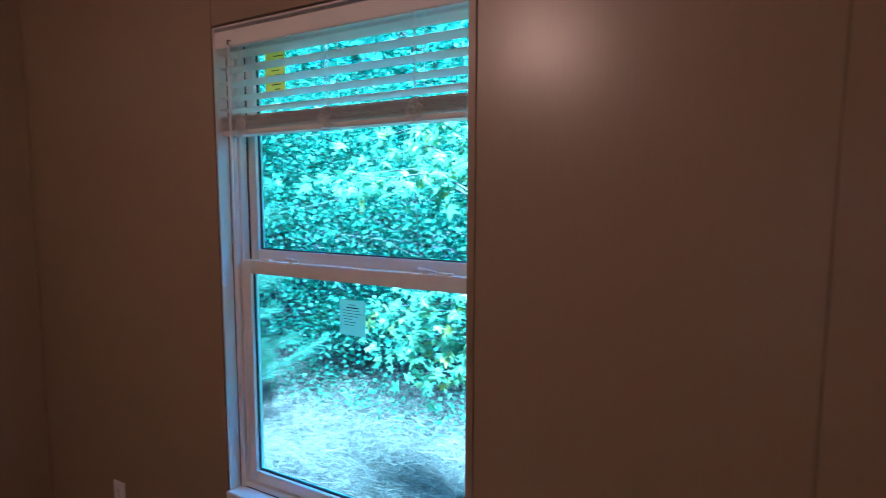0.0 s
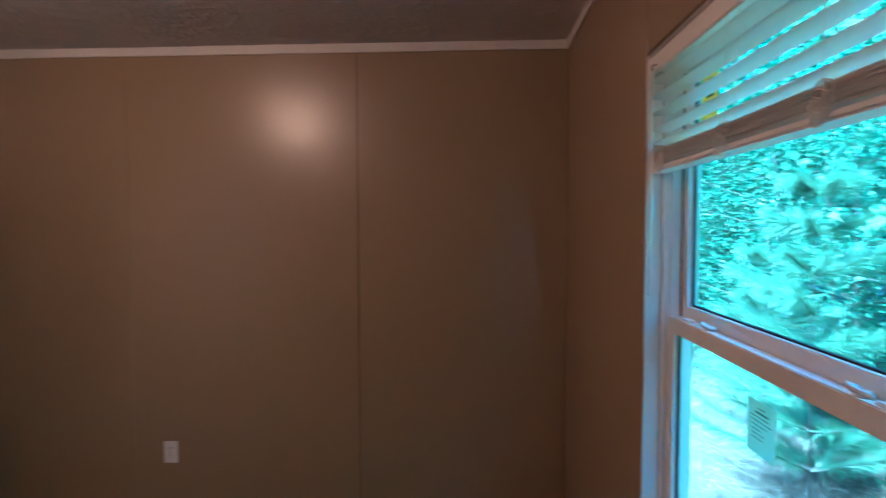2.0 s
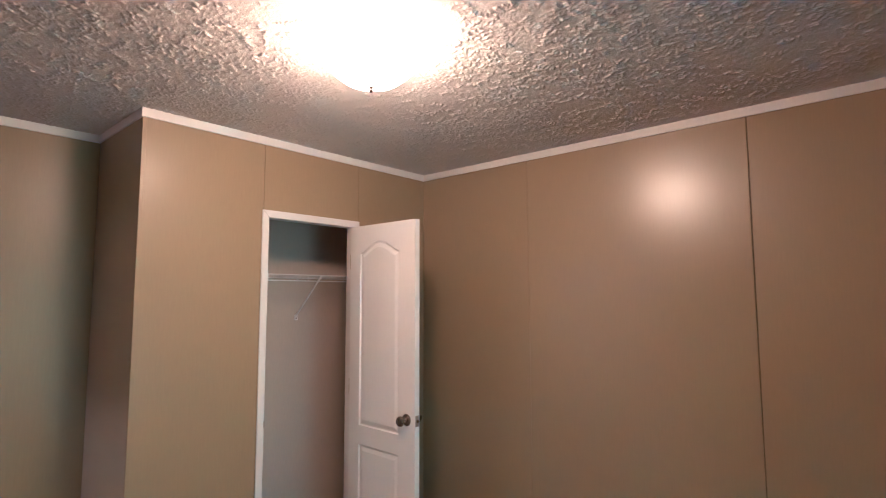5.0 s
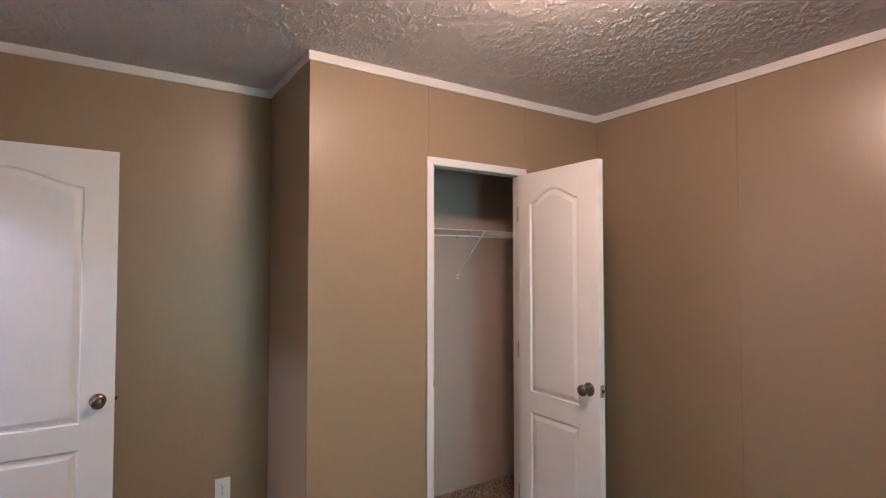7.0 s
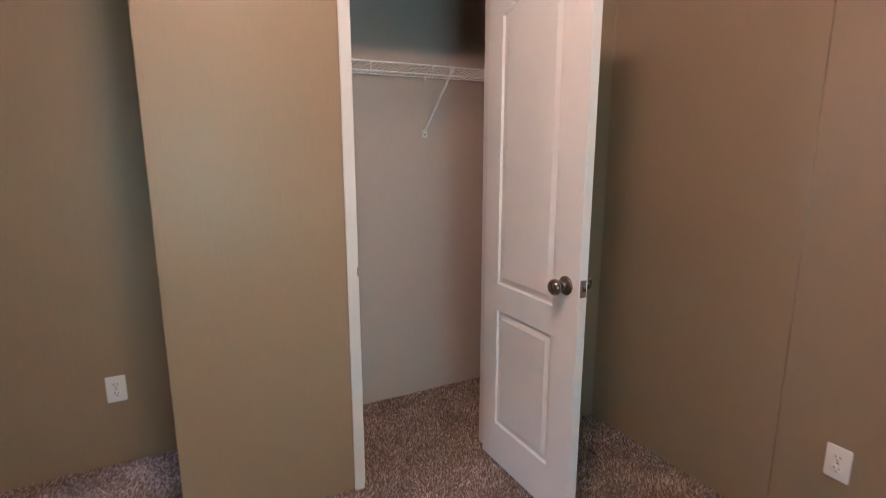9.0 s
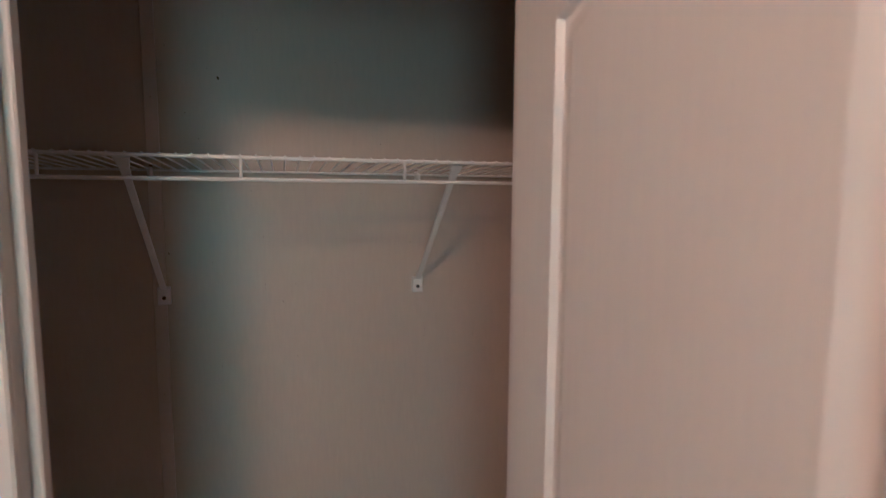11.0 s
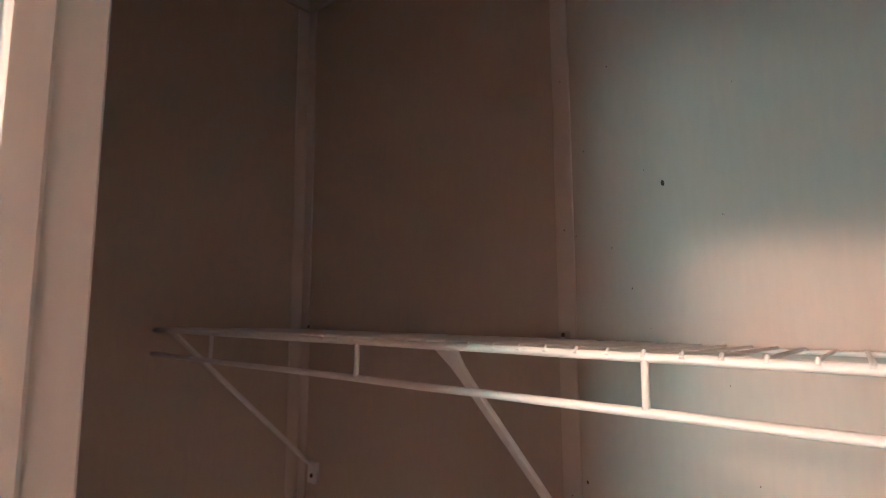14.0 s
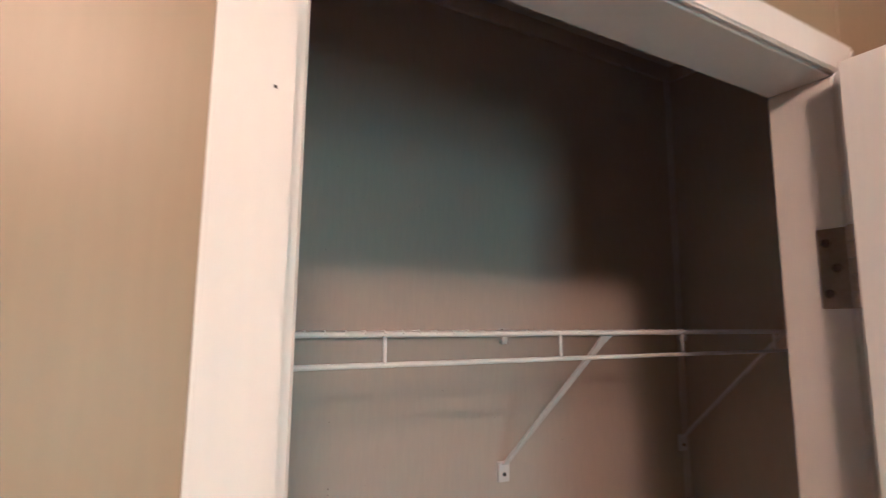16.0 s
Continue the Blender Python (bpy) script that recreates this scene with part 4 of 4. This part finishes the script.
# light lobed-leaf saplings arching in from the side
def sapling(x, y, tips, count, size, seed):
    q = random.Random(seed)
    z0 = gz(x, y)
    t = thing("sapling", pose(x, y, z0), "slender sapling with pale star-shaped leaves, some yellowing", "tree")
    bm = bmesh.new()
    tube(bm, [(0, 0, -0.05), (0.03, 0.02, 0.8), (0.10, 0.0, 1.7), (0.22, 0.03, 2.9)], [0.017, 0.014, 0.010, 0.004], 8)
    along = []
    for ex, ey, ez in tips:
        e = Vector((ex - x, ey - y, ez - z0))
        a = Vector((0.06, 0.01, max(0.5, e.z - 0.25)))
        m1 = a.lerp(e, 0.5) + Vector((0, 0, 0.14 + q.uniform(0, 0.08)))
        tube(bm, [a, m1, e], [0.007, 0.005, 0.002], 6)
        for k in range(7):
            w = 0.25 + 0.75 * k / 6
            p = (a.lerp(m1, w * 2) if w < 0.5 else m1.lerp(e, w * 2 - 1)) + Vector((q.uniform(-0.05, 0.05), q.uniform(-0.08, 0.08), q.uniform(-0.06, 0.04)))
            along.append(tuple(p))
    part("trunk", bm, BARK, t)
    c = clumps(count, (0.07, 0.07, 0.06), along)
    part("crown", leaves("crown", c, rng.uniform(0.55, 1.2, len(c)) * size, "star", LOBED, 0.9), LOBED, t)["kind"] = "stuff"


sapling(-1.75, -4.55, [(-0.38, -4.45, 1.62), (-0.55, -4.70, 1.85), (-0.75, -4.35, 1.60), (-0.95, -4.75, 1.92), (-1.1, -4.5, 1.68), (-0.5, -4.6, 1.70)], 420, 0.080, 7)
sapling(-1.85, -4.75, [(-0.80, -4.55, 0.86), (-0.95, -4.80, 0.66), (-1.05, -4.50, 0.50), (-0.85, -4.70, 0.52), (-1.15, -4.65, 0.98), (-0.62, -4.62, 0.80), (-0.70, -4.75, 0.60)], 520, 0.074, 9)


def pine(x, y, h, seed):
    """A young pine: whorls of thin limbs ending in sprays of long needles."""
    q = random.Random(seed)
    t = thing("pine_sapling", pose(x, y, gz(x, y)), "young pine with soft sprays of long needles", "tree")
    bm = bmesh.new()
    tube(bm, [(0, 0, -0.05), (0.02, 0.01, h * 0.5), (0, 0.03, h)], [0.011, 0.007, 0.003], 8)
    base, dirs = [], []
    for k in range(8):
        z = h * (0.15 + 0.82 * k / 7)
        for j in range(5):
            a, ln = q.uniform(0, 6.28), (1.0 - 0.75 * k / 7) * h * 0.34
            d = Vector((math.cos(a), math.sin(a), 0.45))
            e = Vector((0, 0, z)) + d * ln
            tube(bm, [(0, 0, z), tuple(Vector((0, 0, z)) + d * ln * 0.5), tuple(e)], [0.007, 0.005, 0.003], 5)
            for _ in range(430):
                s = q.uniform(0.06, 1.0)
                base.append(tuple(Vector((0, 0, z)) + d * ln * s))
                dirs.append(tuple((d + Vector((q.gauss(0, 0.55), q.gauss(0, 0.55), q.gauss(0, 0.5)))).normalized()))
    part("trunk", bm, BARK, t)
    v, f = [], []
    for i, (b, d) in enumerate(zip(base, dirs)):
        b, d = Vector(b), Vector(d)
        s = d.orthogonal().normalized() * 0.0017
        ln = q.uniform(0.12, 0.19)
        v += [tuple(b - s), tuple(b + s), tuple(b + d * ln * 0.6 + s * 0.8 - Vector((0, 0, 0.008))), tuple(b + d * ln - Vector((0, 0, 0.025))), tuple(b + d * ln * 0.6 - s * 0.8 - Vector((0, 0, 0.008)))]
        f.append(tuple(range(i * 5, i * 5 + 5)))
    c = part("needles", polys("needles", v, f, NEEDLE), NEEDLE, t)
    c["kind"] = "stuff"


pine(1.45, -5.3, 2.6, 3)
pine(2.0, -5.75, 1.25, 4)
pine(3.3, -6.0, 2.2, 5)

# low ground cover, fallen leaves and straw
cx = np.stack([rng.uniform(-3, 9, 5200), -6.0 - np.abs(rng.normal(0, 0.75, 5200)), np.zeros(5200)], 1)
cx[:, 2] = [gz(a, b) + abs(c) for (a, b, _), c in zip(cx, rng.normal(0, 0.17, len(cx)))]
tagged(new("ground_cover", leaves("ground_cover", cx, rng.uniform(0.02, 0.05, len(cx)), "oval", LEAF, 0.0)), "low green weeds along the wood's edge", "weeds", kind="stuff")
lx_ = np.stack([rng.uniform(-3, 9, 20000), rng.uniform(-8.2, -3.4, 20000), np.zeros(20000)], 1)
lx_[:, 2] = [gz(a, b) + 0.010 for a, b, _ in lx_]
tagged(new("leaf_litter", leaves("leaf_litter", lx_, rng.uniform(0.008, 0.028, len(lx_)), "oval", LITTER, 0.0, 2.2)), "thick litter of dry brown leaves", "leaf litter", kind="stuff")
gx_ = np.stack([rng.uniform(-3, 8, 62000), rng.uniform(-7.4, -3.6, 62000), np.zeros(62000)], 1)
gx_[:, 2] = [gz(a, b) + 0.012 + 0.03 * c * c for (a, b, _), c in zip(gx_, rng.normal(0, 1, len(gx_)))]
tagged(new("dry_grass", leaves("dry_grass", gx_, rng.uniform(0.06, 0.20, len(gx_)), "needle", STRAW, -0.25, 1.0)), "thin dry grass stalks and pine straw", "grass", kind="stuff")


# ---- carpet pile ----
def pile(x0, x1, y0, y1, step, seed):
    g = np.random.default_rng(seed)
    gx, gy = np.meshgrid(np.arange(x0, x1, step), np.arange(y0, y1, step))
    n = gx.size
    c = np.stack([gx.ravel(), gy.ravel()], 1) + g.uniform(-0.5, 0.5, (n, 2)) * step
    a = g.uniform(0, 6.283, n)
    wv = 0.5 + 0.5 * np.sin(c[:, 0] * 31 + 2.1 * np.sin(c[:, 1] * 23)) * np.sin(c[:, 1] * 37 + 1.7 * np.sin(c[:, 0] * 19))
    h = g.uniform(0.008, 0.017, n) * (0.8 + 0.4 * wv)
    lean = g.normal(0, 0.0042, (n, 2)) + np.stack([0.006 * np.sin(c[:, 1] * 17 + 3 * np.sin(c[:, 0] * 9)), 0.006 * np.sin(c[:, 0] * 21 + 2 * np.sin(c[:, 1] * 13))], 1)
    r = g.uniform(0.0028, 0.0052, n)
    v = np.zeros((n, 4, 3))
    for k in range(3):
        v[:, k, 0] = c[:, 0] + r * np.cos(a + k * 2.0944)
        v[:, k, 1] = c[:, 1] + r * np.sin(a + k * 2.0944)
    v[:, 3, :2], v[:, 3, 2] = c + lean, h
    i = np.arange(n)[:, None] * 4
    f = np.stack([i + np.array([0, 1, 3]), i + np.array([1, 2, 3]), i + np.array([2, 0, 3])], 1).reshape(-1, 3).astype(np.int32)
    me = bpy.data.meshes.new("carpet_pile")
    me.vertices.add(n * 4)
    me.vertices.foreach_set("co", v.reshape(-1).astype(np.float32))
    me.loops.add(f.size)
    me.loops.foreach_set("vertex_index", f.ravel())
    me.polygons.add(len(f))
    me.polygons.foreach_set("loop_start", np.arange(0, f.size, 3, dtype=np.int32))
    me.update(calc_edges=True)
    me.materials.append(TUFT)
    return me


pl = part("carpet_pile", pile(-3.36, -0.004, -2.35, BY - 0.002, 0.0092, 4), TUFT, floor)
pl["kind"] = "stuff"
